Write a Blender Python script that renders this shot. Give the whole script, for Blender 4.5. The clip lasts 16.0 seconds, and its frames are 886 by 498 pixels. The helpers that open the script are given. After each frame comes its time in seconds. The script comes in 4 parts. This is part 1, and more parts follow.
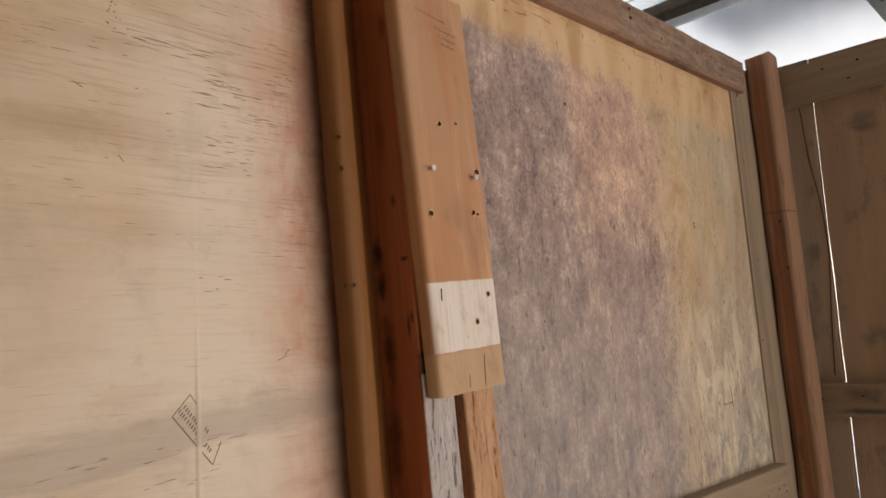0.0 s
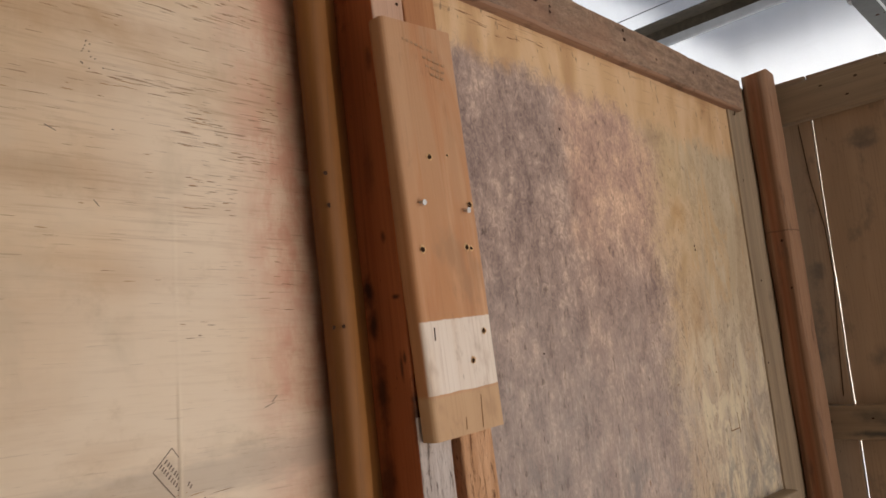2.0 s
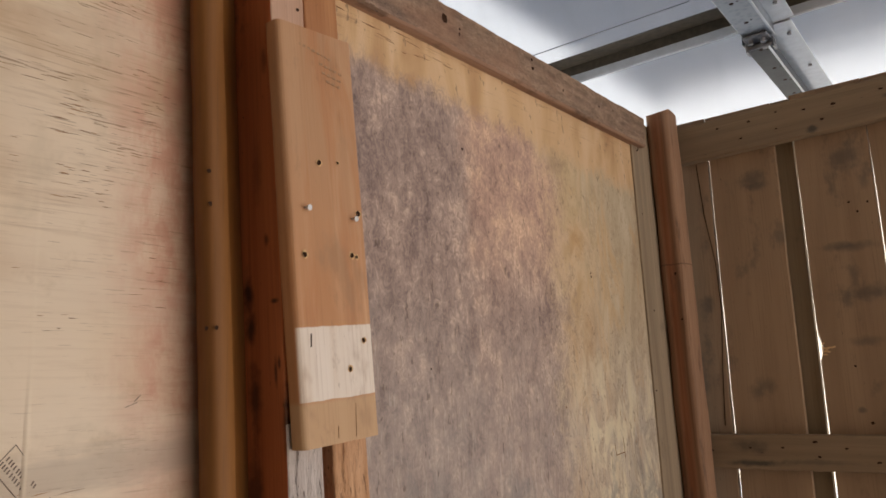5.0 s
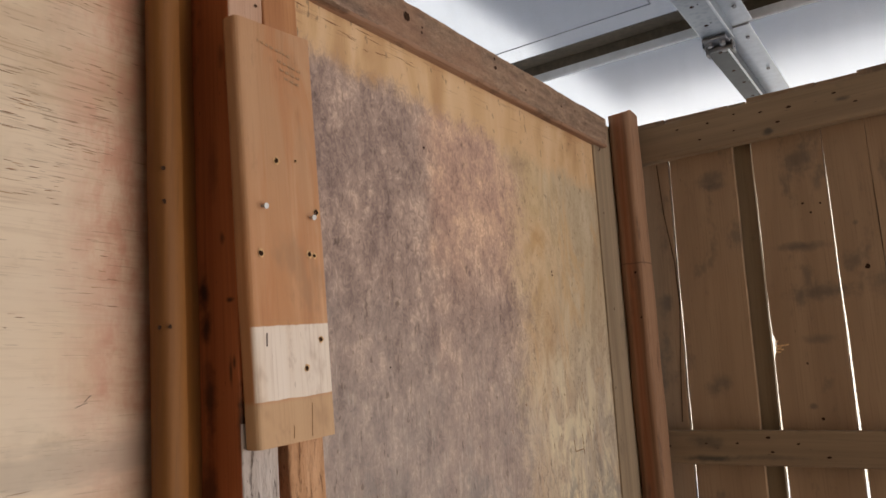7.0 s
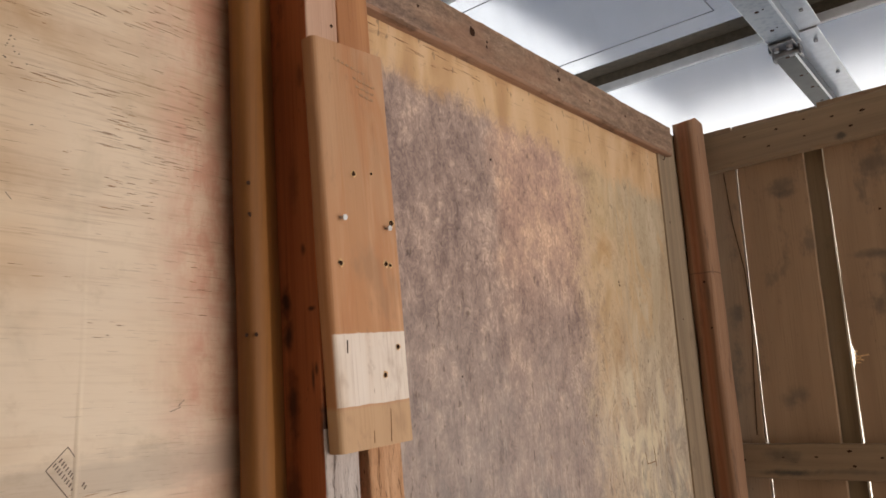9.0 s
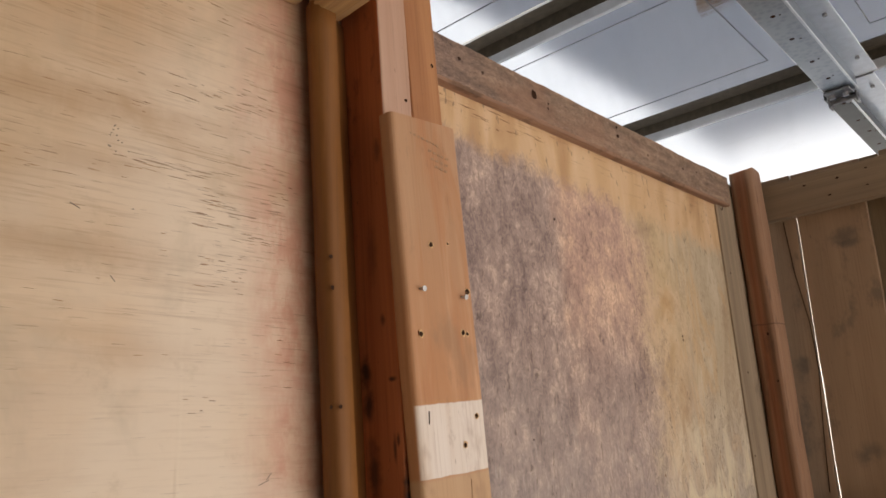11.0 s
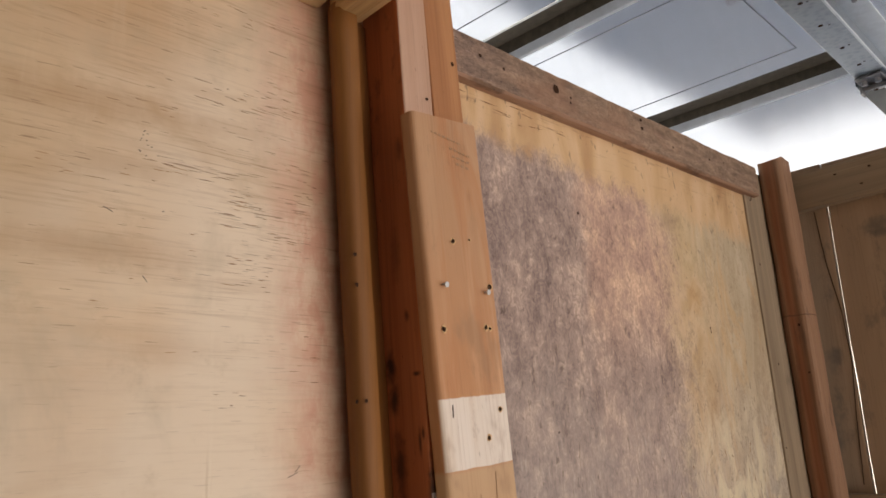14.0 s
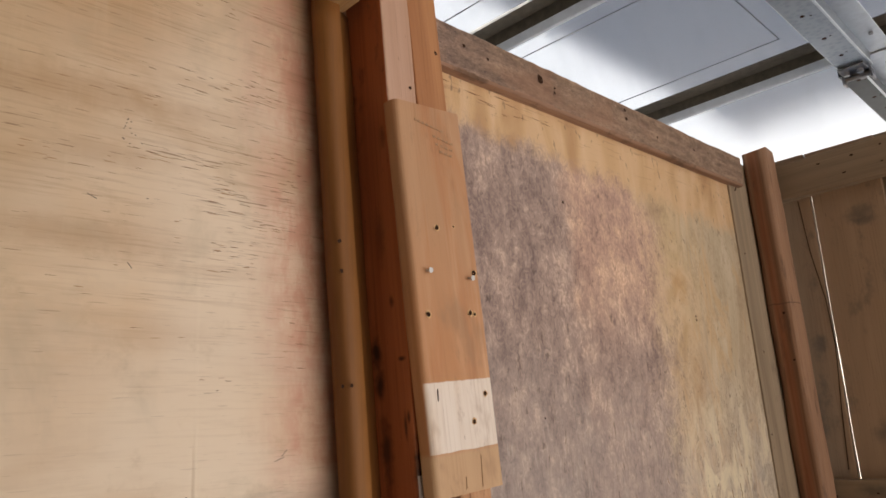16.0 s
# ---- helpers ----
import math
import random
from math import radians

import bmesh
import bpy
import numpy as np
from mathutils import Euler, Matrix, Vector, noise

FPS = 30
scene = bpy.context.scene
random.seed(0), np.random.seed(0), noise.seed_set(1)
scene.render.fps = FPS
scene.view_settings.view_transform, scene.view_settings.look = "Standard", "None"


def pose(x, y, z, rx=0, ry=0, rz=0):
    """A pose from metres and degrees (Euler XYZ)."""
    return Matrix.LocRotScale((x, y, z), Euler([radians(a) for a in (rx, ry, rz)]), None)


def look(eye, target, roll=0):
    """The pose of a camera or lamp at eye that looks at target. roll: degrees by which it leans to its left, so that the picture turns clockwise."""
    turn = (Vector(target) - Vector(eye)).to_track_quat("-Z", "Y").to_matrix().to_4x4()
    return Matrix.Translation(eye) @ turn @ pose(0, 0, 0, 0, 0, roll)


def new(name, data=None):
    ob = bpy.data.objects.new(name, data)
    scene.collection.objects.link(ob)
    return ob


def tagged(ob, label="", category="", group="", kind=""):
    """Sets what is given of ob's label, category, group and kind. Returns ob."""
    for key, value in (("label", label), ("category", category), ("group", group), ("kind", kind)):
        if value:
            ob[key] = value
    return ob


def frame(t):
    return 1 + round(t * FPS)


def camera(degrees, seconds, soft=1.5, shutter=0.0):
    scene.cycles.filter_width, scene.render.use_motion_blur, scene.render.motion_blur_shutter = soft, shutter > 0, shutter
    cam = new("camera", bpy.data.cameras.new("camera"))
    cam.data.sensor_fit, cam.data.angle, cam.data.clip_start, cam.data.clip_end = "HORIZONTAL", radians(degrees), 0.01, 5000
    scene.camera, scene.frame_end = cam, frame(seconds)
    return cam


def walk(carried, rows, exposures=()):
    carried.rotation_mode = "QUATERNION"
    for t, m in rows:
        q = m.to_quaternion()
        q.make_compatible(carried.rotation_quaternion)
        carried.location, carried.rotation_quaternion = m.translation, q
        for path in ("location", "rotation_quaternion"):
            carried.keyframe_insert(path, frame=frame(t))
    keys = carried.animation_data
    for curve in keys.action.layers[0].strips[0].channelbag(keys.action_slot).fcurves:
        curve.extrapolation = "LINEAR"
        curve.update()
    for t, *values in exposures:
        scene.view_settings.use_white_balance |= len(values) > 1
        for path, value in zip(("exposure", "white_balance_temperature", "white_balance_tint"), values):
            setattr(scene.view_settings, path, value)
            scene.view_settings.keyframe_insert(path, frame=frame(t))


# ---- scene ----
cam = camera(62.4, 16.0, soft=1.6)
PATH = [
    (0, (0.0192, 0.03, 1.4988), (-1.6704, 1.704, 1.8228), -3.7),
    (0.5, (0.0144, 0.0396, 1.5024), (-1.6512, 1.7352, 1.8324), -4.7),
    (1, (0.012, 0.0444, 1.5084), (-1.6596, 1.7232, 1.89), -5.0),
    (1.5, (0.018, 0.0408, 1.5156), (-1.686, 1.6692, 1.9656), -5.4),
    (2, (0.0108, 0.0504, 1.518), (-1.6716, 1.7196, 1.8984), -4.9),
    (2.5, (0.0144, 0.0708, 1.5312), (-1.5456, 1.8324, 2.0064), -5.0),
    (3, (0.0396, 0.0576, 1.5228), (-1.494, 1.8072, 2.1096), -3.4),
    (3.5, (0.036, 0.0624, 1.506), (-1.4976, 1.8216, 2.064), -3.8),
    (4, (0.0396, 0.0696, 1.5048), (-1.4748, 1.8816, 1.9344), -2.8),
    (6.5, (0.0336, 0.0756, 1.5024), (-1.4196, 1.9284, 1.9668), -2.7),
    (7, (0.0456, 0.078, 1.506), (-1.3656, 1.9728, 1.9284), -2.7),
    (7.5, (0.0492, 0.084, 1.4868), (-1.3128, 2.0052, 1.95), -3.5),
    (8, (0.0432, 0.0708, 1.4796), (-1.4028, 1.9308, 1.938), -2.4),
    (8.5, (0.0396, 0.0672, 1.4856), (-1.4448, 1.8972, 1.944), -2.1),
    (9, (0.0396, 0.06, 1.4976), (-1.506, 1.8312, 1.9812), -2.7),
    (9.5, (0.0336, 0.054, 1.5012), (-1.5576, 1.782, 1.9956), -3.3),
    (10, (0.0264, 0.0372, 1.512), (-1.5696, 1.7556, 2.0244), -1.3),
    (10.2, (0.024, 0.0336, 1.5156), (-1.5696, 1.7364, 2.0868), -2.0),
    (12.3, (0.042, 0.0228, 1.5276), (-1.5912, 1.6548, 2.1816), -3.3),
    (12.5, (0.0456, 0.024, 1.5228), (-1.6032, 1.6344, 2.1936), -3.3),
    (13, (0.0372, 0.0264, 1.5168), (-1.62, 1.6368, 2.166), -3.5),
    (13.5, (0.0324, 0.0228, 1.5216), (-1.644, 1.6212, 2.1492), -3.2),
    (14, (0.0384, 0.024, 1.524), (-1.6488, 1.6224, 2.1216), -2.9),
    (14.5, (0.0396, 0.0336, 1.5156), (-1.5972, 1.6992, 2.07), -3.6),
    (15, (0.0348, 0.03, 1.5168), (-1.6476, 1.6512, 2.0628), -3.1),
    (15.5, (0.0384, 0.024, 1.5252), (-1.6476, 1.6212, 2.1336), -3.4),
    (16, (0.0456, 0.0264, 1.5108), (-1.6248, 1.6452, 2.1024), -3.6),
]
walk(cam, [(t, look(eye, target, roll)) for t, eye, target, roll in PATH], exposures=[(0.0, 0.97), (2.0, 0.97), (3.0, 0.89), (4.0, 0.92), (7.0, 0.96), (7.5, 1.05), (8.0, 1.12), (16.0, 1.12)])

# ---- daylight ----
world = bpy.data.worlds.new("daylight")
scene.world = world
world.use_nodes = True
wn = world.node_tree.nodes
sky = wn.new("ShaderNodeTexSky")
sky.sky_type, sky.sun_disc = "NISHITA", False
sky.sun_elevation, sky.sun_rotation = radians(29.6), radians(174)
wn["Background"].inputs["Strength"].default_value = 0.058
world.node_tree.links.new(sky.outputs[0], wn["Background"].inputs["Color"])

sun = new("sun", bpy.data.lights.new("sun", "SUN"))
sun.data.energy, sun.data.angle, sun.data.color = 5.0, radians(1.0), (1.0, 0.97, 0.93)
sun.matrix_world = look((0.1, -1.0, 0.571), (0, 0, 0))

# sky light coming in through the open side of the shelter
side = new("open_side_light", bpy.data.lights.new("open_side_light", "AREA"))
side.data.shape, side.data.size, side.data.size_y = "RECTANGLE", 2.5, 1.6
side.data.energy, side.data.color = 14.3, (1.0, 0.842, 0.735)
side.matrix_world = look((1.60, 1.02, 1.25), (-0.5, 0.70, 1.55))


# ---- materials ----
def material(name):
    m = bpy.data.materials.new(name)
    m.use_nodes = True
    return m, m.node_tree.nodes, m.node_tree.links, m.node_tree.nodes["Principled BSDF"]


def put(nodes, links, kind, ins=None, **attrs):
    n = nodes.new(kind)
    if "operation" in attrs:
        n.operation = attrs["operation"]
    if "interpolation_type" in attrs:
        n.interpolation_type = attrs["interpolation_type"]
    if "data_type" in attrs:
        n.data_type, n.blend_type = attrs["data_type"], attrs["blend_type"]
    for k, v in (ins or {}).items():
        if isinstance(v, bpy.types.NodeSocket):
            links.new(v, n.inputs[k])
        else:
            n.inputs[k].default_value = v
    return n


class Net:
    """Helpers for building a node material."""

    def __init__(self, name):
        self.m, self.n, self.l, self.b = material(name)
        self.co = self.node("ShaderNodeTexCoord").outputs["Object"]
        self.pos = self.rag = None

    def node(self, kind, ins=None, **attrs):
        return put(self.n, self.l, kind, ins, **attrs)

    def sep(self):
        s = self.node("ShaderNodeSeparateXYZ", {0: self.co})
        return s.outputs

    def math(self, op, a, b=0.0, clamp=False):
        n = self.node("ShaderNodeMath", {0: a, 1: b}, operation=op)
        n.use_clamp = clamp
        return n.outputs[0]

    def noise(self, scale3, scale=1.0, detail=4.0, rough=0.55, offset=None, distort=0.0):
        vec = self.node("ShaderNodeMapping", {"Vector": self.co, "Scale": scale3})
        if offset is not None:
            self.l.new(offset, vec.inputs["Location"])
        return self.node("ShaderNodeTexNoise", {"Vector": vec.outputs[0], "Scale": scale, "Detail": detail, "Roughness": rough, "Distortion": distort}).outputs[0]

    def step(self, v, lo, hi):
        """0 below lo, 1 above hi, smooth between."""
        return self.node("ShaderNodeMapRange", {"Value": v, "From Min": lo, "From Max": hi, "To Min": 0.0, "To Max": 1.0}, interpolation_type="SMOOTHSTEP").outputs[0]

    def spot(self, axis, u, v, ru, rv, rag=0.9):
        """A ragged patch round the place (u, v): u along the world's x (0) or y (1), v its height."""
        if self.pos is None:
            self.pos = self.node("ShaderNodeSeparateXYZ", {0: self.node("ShaderNodeNewGeometry").outputs["Position"]}).outputs
            self.rag = self.noise((1, 1, 1), 70.0, 4.0, 0.6)
        a = self.math("DIVIDE", self.math("SUBTRACT", self.pos[axis], u), ru)
        b = self.math("DIVIDE", self.math("SUBTRACT", self.pos[2], v), rv)
        d = self.math("SQRT", self.math("ADD", self.math("MULTIPLY", a, a), self.math("MULTIPLY", b, b)))
        d = self.math("ADD", d, self.math("MULTIPLY", self.math("SUBTRACT", self.rag, 0.5), 2 * rag))
        return self.math("SUBTRACT", 1.0, self.step(d, 0.2, 1.5))

    def ramp(self, v, *stops):
        r = self.node("ShaderNodeValToRGB", {0: v})
        e = r.color_ramp.elements
        while len(e) < len(stops):
            e.new(0.5)
        for k, (p, c) in zip(e, stops):
            k.position, k.color = p, (*c, 1)
        return r.outputs[0]

    def mix(self, f, a, b, blend="MIX"):
        n = self.node("ShaderNodeMix", data_type="RGBA", blend_type=blend)
        for k, v in ((0, f), (6, a), (7, b)):
            if isinstance(v, bpy.types.NodeSocket):
                self.l.new(v, n.inputs[k])
            else:
                n.inputs[k].default_value = v if k == 0 else (*v, 1)
        return n.outputs[2]

    def done(self, colour, rough, bump=None, strength=0.3, dist=0.001, metal=0.0, spec=0.4):
        for k, v in (("Base Color", colour), ("Roughness", rough), ("Metallic", metal), ("Specular IOR Level", spec)):
            if isinstance(v, bpy.types.NodeSocket):
                self.l.new(v, self.b.inputs[k])
            else:
                self.b.inputs[k].default_value = (*v, 1) if k == "Base Color" else v
        if bump is not None:
            n = self.node("ShaderNodeBump", {"Height": bump, "Strength": strength, "Distance": dist})
            self.l.new(n.outputs[0], self.b.inputs["Normal"])
        return self.m


def wood(name, light, dark, stain=(0.1, 0.07, 0.05), stained=0.3, rough=0.7, rings=26.0, stain_cut=0.62, specks=0.5, bump=0.35, spots=()):
    """Sawn timber whose grain runs along the object's own x."""
    k = Net(name)
    rnd = k.node("ShaderNodeObjectInfo").outputs["Random"]
    off = k.node("ShaderNodeCombineXYZ", {0: k.math("MULTIPLY", rnd, 13.0), 1: k.math("MULTIPLY", rnd, 7.0), 2: k.math("MULTIPLY", rnd, 5.0)}).outputs[0]
    broad = k.noise((1.2, rings, rings), 1.0, 3.0, 0.6, off, 0.6)
    fibre = k.noise((9.0, 420.0, 420.0), 1.0, 3.0, 0.6, off)
    col = k.ramp(broad, (0.3, dark), (0.52, tuple(0.5 * (a + b) for a, b in zip(light, dark))), (0.7, light))
    col = k.mix(k.math("MULTIPLY", k.step(fibre, 0.5, 0.75), 0.35), col, tuple(c * 0.62 for c in dark))
    blot = k.noise((9.0, 16.0, 16.0), 1.0, 5.0, 0.65, off)
    col = k.mix(k.math("MULTIPLY", k.step(blot, stain_cut, stain_cut + 0.14), stained), col, stain)
    fleck = k.noise((60.0, 260.0, 260.0), 1.0, 2.0, 0.5, off)
    col = k.mix(k.math("MULTIPLY", k.step(fleck, 0.72, 0.78), specks), col, tuple(c * 0.4 for c in stain))
    for axis, u, v, ru, rv, f in spots:
        col = k.mix(k.math("MULTIPLY", k.spot(axis, u, v, ru, rv), f), col, stain)
    height = k.math("ADD", k.math("MULTIPLY", fibre, 0.5), k.math("MULTIPLY", broad, 0.8))
    return k.done(col, rough, height, bump, 0.0012)


def plain(name, colour, rough=0.6, metal=0.0, vary=0.15, scale=40.0, bump=0.1, spec=0.4):
    k = Net(name)
    f = k.noise((1, 1, 1), scale, 5.0, 0.6)
    col = k.ramp(f, (0.3, tuple(c * (1 - vary) for c in colour)), (0.7, tuple(min(1, c * (1 + vary)) for c in colour)))
    return k.done(col, rough, f, bump, 0.001, metal, spec)


def ply_left():
    k = Net("tan_plywood")
    y, z = k.sep()[1], k.sep()[2]
    tone = k.noise((1.0, 4.0, 14.0), 1.0, 4.0, 0.55, None, 0.8)
    col = k.ramp(tone, (0.3, (0.54, 0.37, 0.215)), (0.5, (0.665, 0.48, 0.295)), (0.72, (0.745, 0.57, 0.375)))
    veil = k.noise((1.0, 5.0, 3.0), 1.0, 3.0, 0.5)
    col = k.mix(k.math("MULTIPLY", k.step(veil, 0.38, 0.62), 0.64), col, (0.77, 0.665, 0.52))
    cloud = k.noise((1.0, 3.0, 9.0), 1.0, 5.0, 0.6, None, 0.4)
    col = k.mix(k.math("MULTIPLY", k.step(cloud, 0.48, 0.63), 0.7), col, (0.50, 0.325, 0.165))
    for u, v, ru, rv, f in ((0.19, 1.79, 0.09, 0.016, 0.5), (0.19, 1.672, 0.08, 0.012, 0.45), (0.30, 1.795, 0.05, 0.008, 0.3), (0.21, 1.742, 0.06, 0.010, 0.25), (0.31, 1.655, 0.05, 0.006, 0.3), (0.26, 1.60, 0.07, 0.01, 0.2)):
        col = k.mix(k.math("MULTIPLY", k.spot(1, u, v, ru, rv, 0.7), f), col, (0.42, 0.255, 0.13))
    # pink bloom towards the edge of the sheet
    edge = k.math("ADD", k.math("ADD", y, k.math("MULTIPLY", k.math("SUBTRACT", z, 1.65), 0.07)), k.math("MULTIPLY", k.noise((1, 14, 22), 1.0, 4.0, 0.6), 0.05))
    pink = k.step(edge, 0.340, 0.410)
    patch = k.math("ADD", 0.42, k.math("MULTIPLY", k.step(k.noise((1, 34, 16), 1.0, 5.0, 0.7), 0.36, 0.62), 0.65))
    col = k.mix(k.math("MULTIPLY", pink, patch), col, (0.585, 0.315, 0.215))
    rosy = k.math("MULTIPLY", k.step(k.noise((1, 20, 90), 1.0, 4.0, 0.65), 0.46, 0.66), k.step(edge, 0.362, 0.40))
    col = k.mix(k.math("MULTIPLY", rosy, 0.26), col, (0.44, 0.19, 0.115))
    # the batten's soft shadow painted as brown along the very edge
    col = k.mix(k.math("MULTIPLY", k.step(k.math("ADD", edge, k.math("MULTIPLY", k.math("SUBTRACT", 1.65, z), 0.06)), 0.408, 0.436), 0.24), col, (0.38, 0.215, 0.135))
    # warm, darker veneer high on the sheet
    high = k.math("MULTIPLY", k.step(k.math("ADD", z, k.math("MULTIPLY", veil, 0.12)), 1.84, 1.95), k.math("SUBTRACT", 1.0, k.step(y, 0.22, 0.34)))
    col = k.mix(k.math("MULTIPLY", high, 0.6), col, (0.49, 0.28, 0.12))
    pale = k.math("MULTIPLY", k.math("SUBTRACT", 1.0, k.step(k.math("ADD", z, k.math("MULTIPLY", veil, 0.2)), 1.66, 1.82)), k.step(cloud, 0.36, 0.52))
    col = k.mix(k.math("MULTIPLY", pale, 0.42), col, (0.76, 0.65, 0.505))
    # light falloff painted in: paler strip beside the pink bloom, darker at low y
    falloff = k.math("ADD", y, k.math("MULTIPLY", k.noise((1, 10, 12), 1.0, 4.0, 0.6), 0.06))
    col = k.mix(k.math("MULTIPLY", k.math("MULTIPLY", k.step(falloff, 0.25, 0.33), k.math("SUBTRACT", 1.0, k.step(falloff, 0.345, 0.425))), 0.42), col, (0.82, 0.70, 0.55))
    col = k.mix(k.math("MULTIPLY", k.math("SUBTRACT", 1.0, k.step(falloff, 0.12, 0.26)), 0.30), col, (0.48, 0.36, 0.215))
    smoke = k.noise((1.0, 7.0, 6.0), 1.0, 5.0, 0.65, None, 0.5)
    col = k.mix(k.math("MULTIPLY", k.step(smoke, 0.52, 0.68), 0.32), col, (0.44, 0.37, 0.255))
    # short dark checks along the grain, in patches
    dash = k.noise((1.0, 36.0, 820.0), 1.0, 1.0, 0.5, None, 0.1)
    where = k.noise((1.0, 11.0, 16.0), 1.0, 3.0, 0.6)
    mask = k.math("MULTIPLY", k.step(where, 0.55, 0.8), 0.14)
    for u, v, ru, rv, f in ((0.320, 1.722, 0.020, 0.026, 1.0), (0.335, 1.668, 0.026, 0.014, 1.0), (0.285, 1.752, 0.055, 0.006, 1.0), (0.345, 1.760, 0.035, 0.016, 0.8), (0.330, 1.800, 0.040, 0.030, 0.6), (0.365, 1.72, 0.030, 0.05, 0.7), (0.20, 1.75, 0.06, 0.008, 0.6), (0.24, 1.69, 0.03, 0.004, 0.7), (0.37, 1.45, 0.03, 0.03, 0.6), (0.30, 1.44, 0.07, 0.008, 0.8), (0.37, 1.60, 0.03, 0.06, 0.4)):
        mask = k.math("MAXIMUM", mask, k.math("MULTIPLY", k.spot(1, u, v, ru, rv, 0.8), f))
    cut = k.step(k.math("ADD", dash, k.math("MULTIPLY", mask, 0.125)), 0.716, 0.75)
    col = k.mix(k.math("MULTIPLY", cut, k.math("ADD", 0.22, k.math("MULTIPLY", k.step(z, 1.55, 1.72), 0.42))), col, (0.20, 0.11, 0.055))
    fine = k.noise((1.0, 20.0, 380.0), 1.0, 3.0, 0.6)
    col = k.mix(k.math("MULTIPLY", k.step(fine, 0.48, 0.70), k.math("ADD", 0.10, k.math("MULTIPLY", k.step(z, 1.55, 1.72), 0.14))), col, (0.36, 0.23, 0.13))
    hair = k.noise((1.0, 9.0, 560.0), 1.0, 2.0, 0.55, None, 0.15)
    col = k.mix(k.math("MULTIPLY", k.math("MULTIPLY", k.step(hair, 0.60, 0.68), k.step(where, 0.40, 0.62)), k.math("ADD", 0.10, k.math("MULTIPLY", k.step(z, 1.56, 1.74), 0.32))), col, (0.30, 0.165, 0.08))
    cross = k.noise((1.0, 75.0, 7.0), 1.0, 4.0, 0.65)
    col = k.mix(k.math("MULTIPLY", k.step(cross, 0.52, 0.70), 0.10), col, (0.78, 0.66, 0.47))
    mould = k.noise((1.0, 24.0, 30.0), 1.0, 5.0, 0.7)
    col = k.mix(k.math("MULTIPLY", k.step(mould, 0.55, 0.72), 0.22), col, (0.40, 0.29, 0.16))
    # a grey weathered streak low on the sheet
    wave = k.math("ADD", k.math("ADD", z, k.math("MULTIPLY", y, -0.10)), k.math("MULTIPLY", k.noise((1, 9, 40), 1.0, 4.0, 0.6), 0.06))
    band = k.math("MULTIPLY", k.step(wave, 1.43, 1.445), k.math("SUBTRACT", 1.0, k.step(wave, 1.455, 1.475)))
    col = k.mix(k.math("MULTIPLY", band, 0.36), col, (0.27, 0.23, 0.19))
    # a faint upright ridge where the veneers meet
    ridge = k.math("ABSOLUTE", k.math("SUBTRACT", k.math("ADD", y, k.math("MULTIPLY", k.noise((1, 1, 8), 1.0, 2.0), 0.006)), 0.292))
    line = k.math("MULTIPLY", k.math("SUBTRACT", 1.0, k.step(ridge, 0.0, 0.0028)), k.math("SUBTRACT", 1.0, k.math("MULTIPLY", k.step(z, 1.47, 1.54), k.math("ADD", 0.65, k.math("MULTIPLY", k.step(z, 1.62, 1.70), 0.35)))))
    height = k.math("ADD", k.math("ADD", k.math("MULTIPLY", fine, 0.25), k.math("MULTIPLY", cut, -0.5)), k.math("MULTIPLY", line, 0.9))
    col = k.mix(k.math("MULTIPLY", line, 0.4), col, (0.80, 0.69, 0.53))
    return k.done(col, 0.52, height, 0.45, 0.0011)


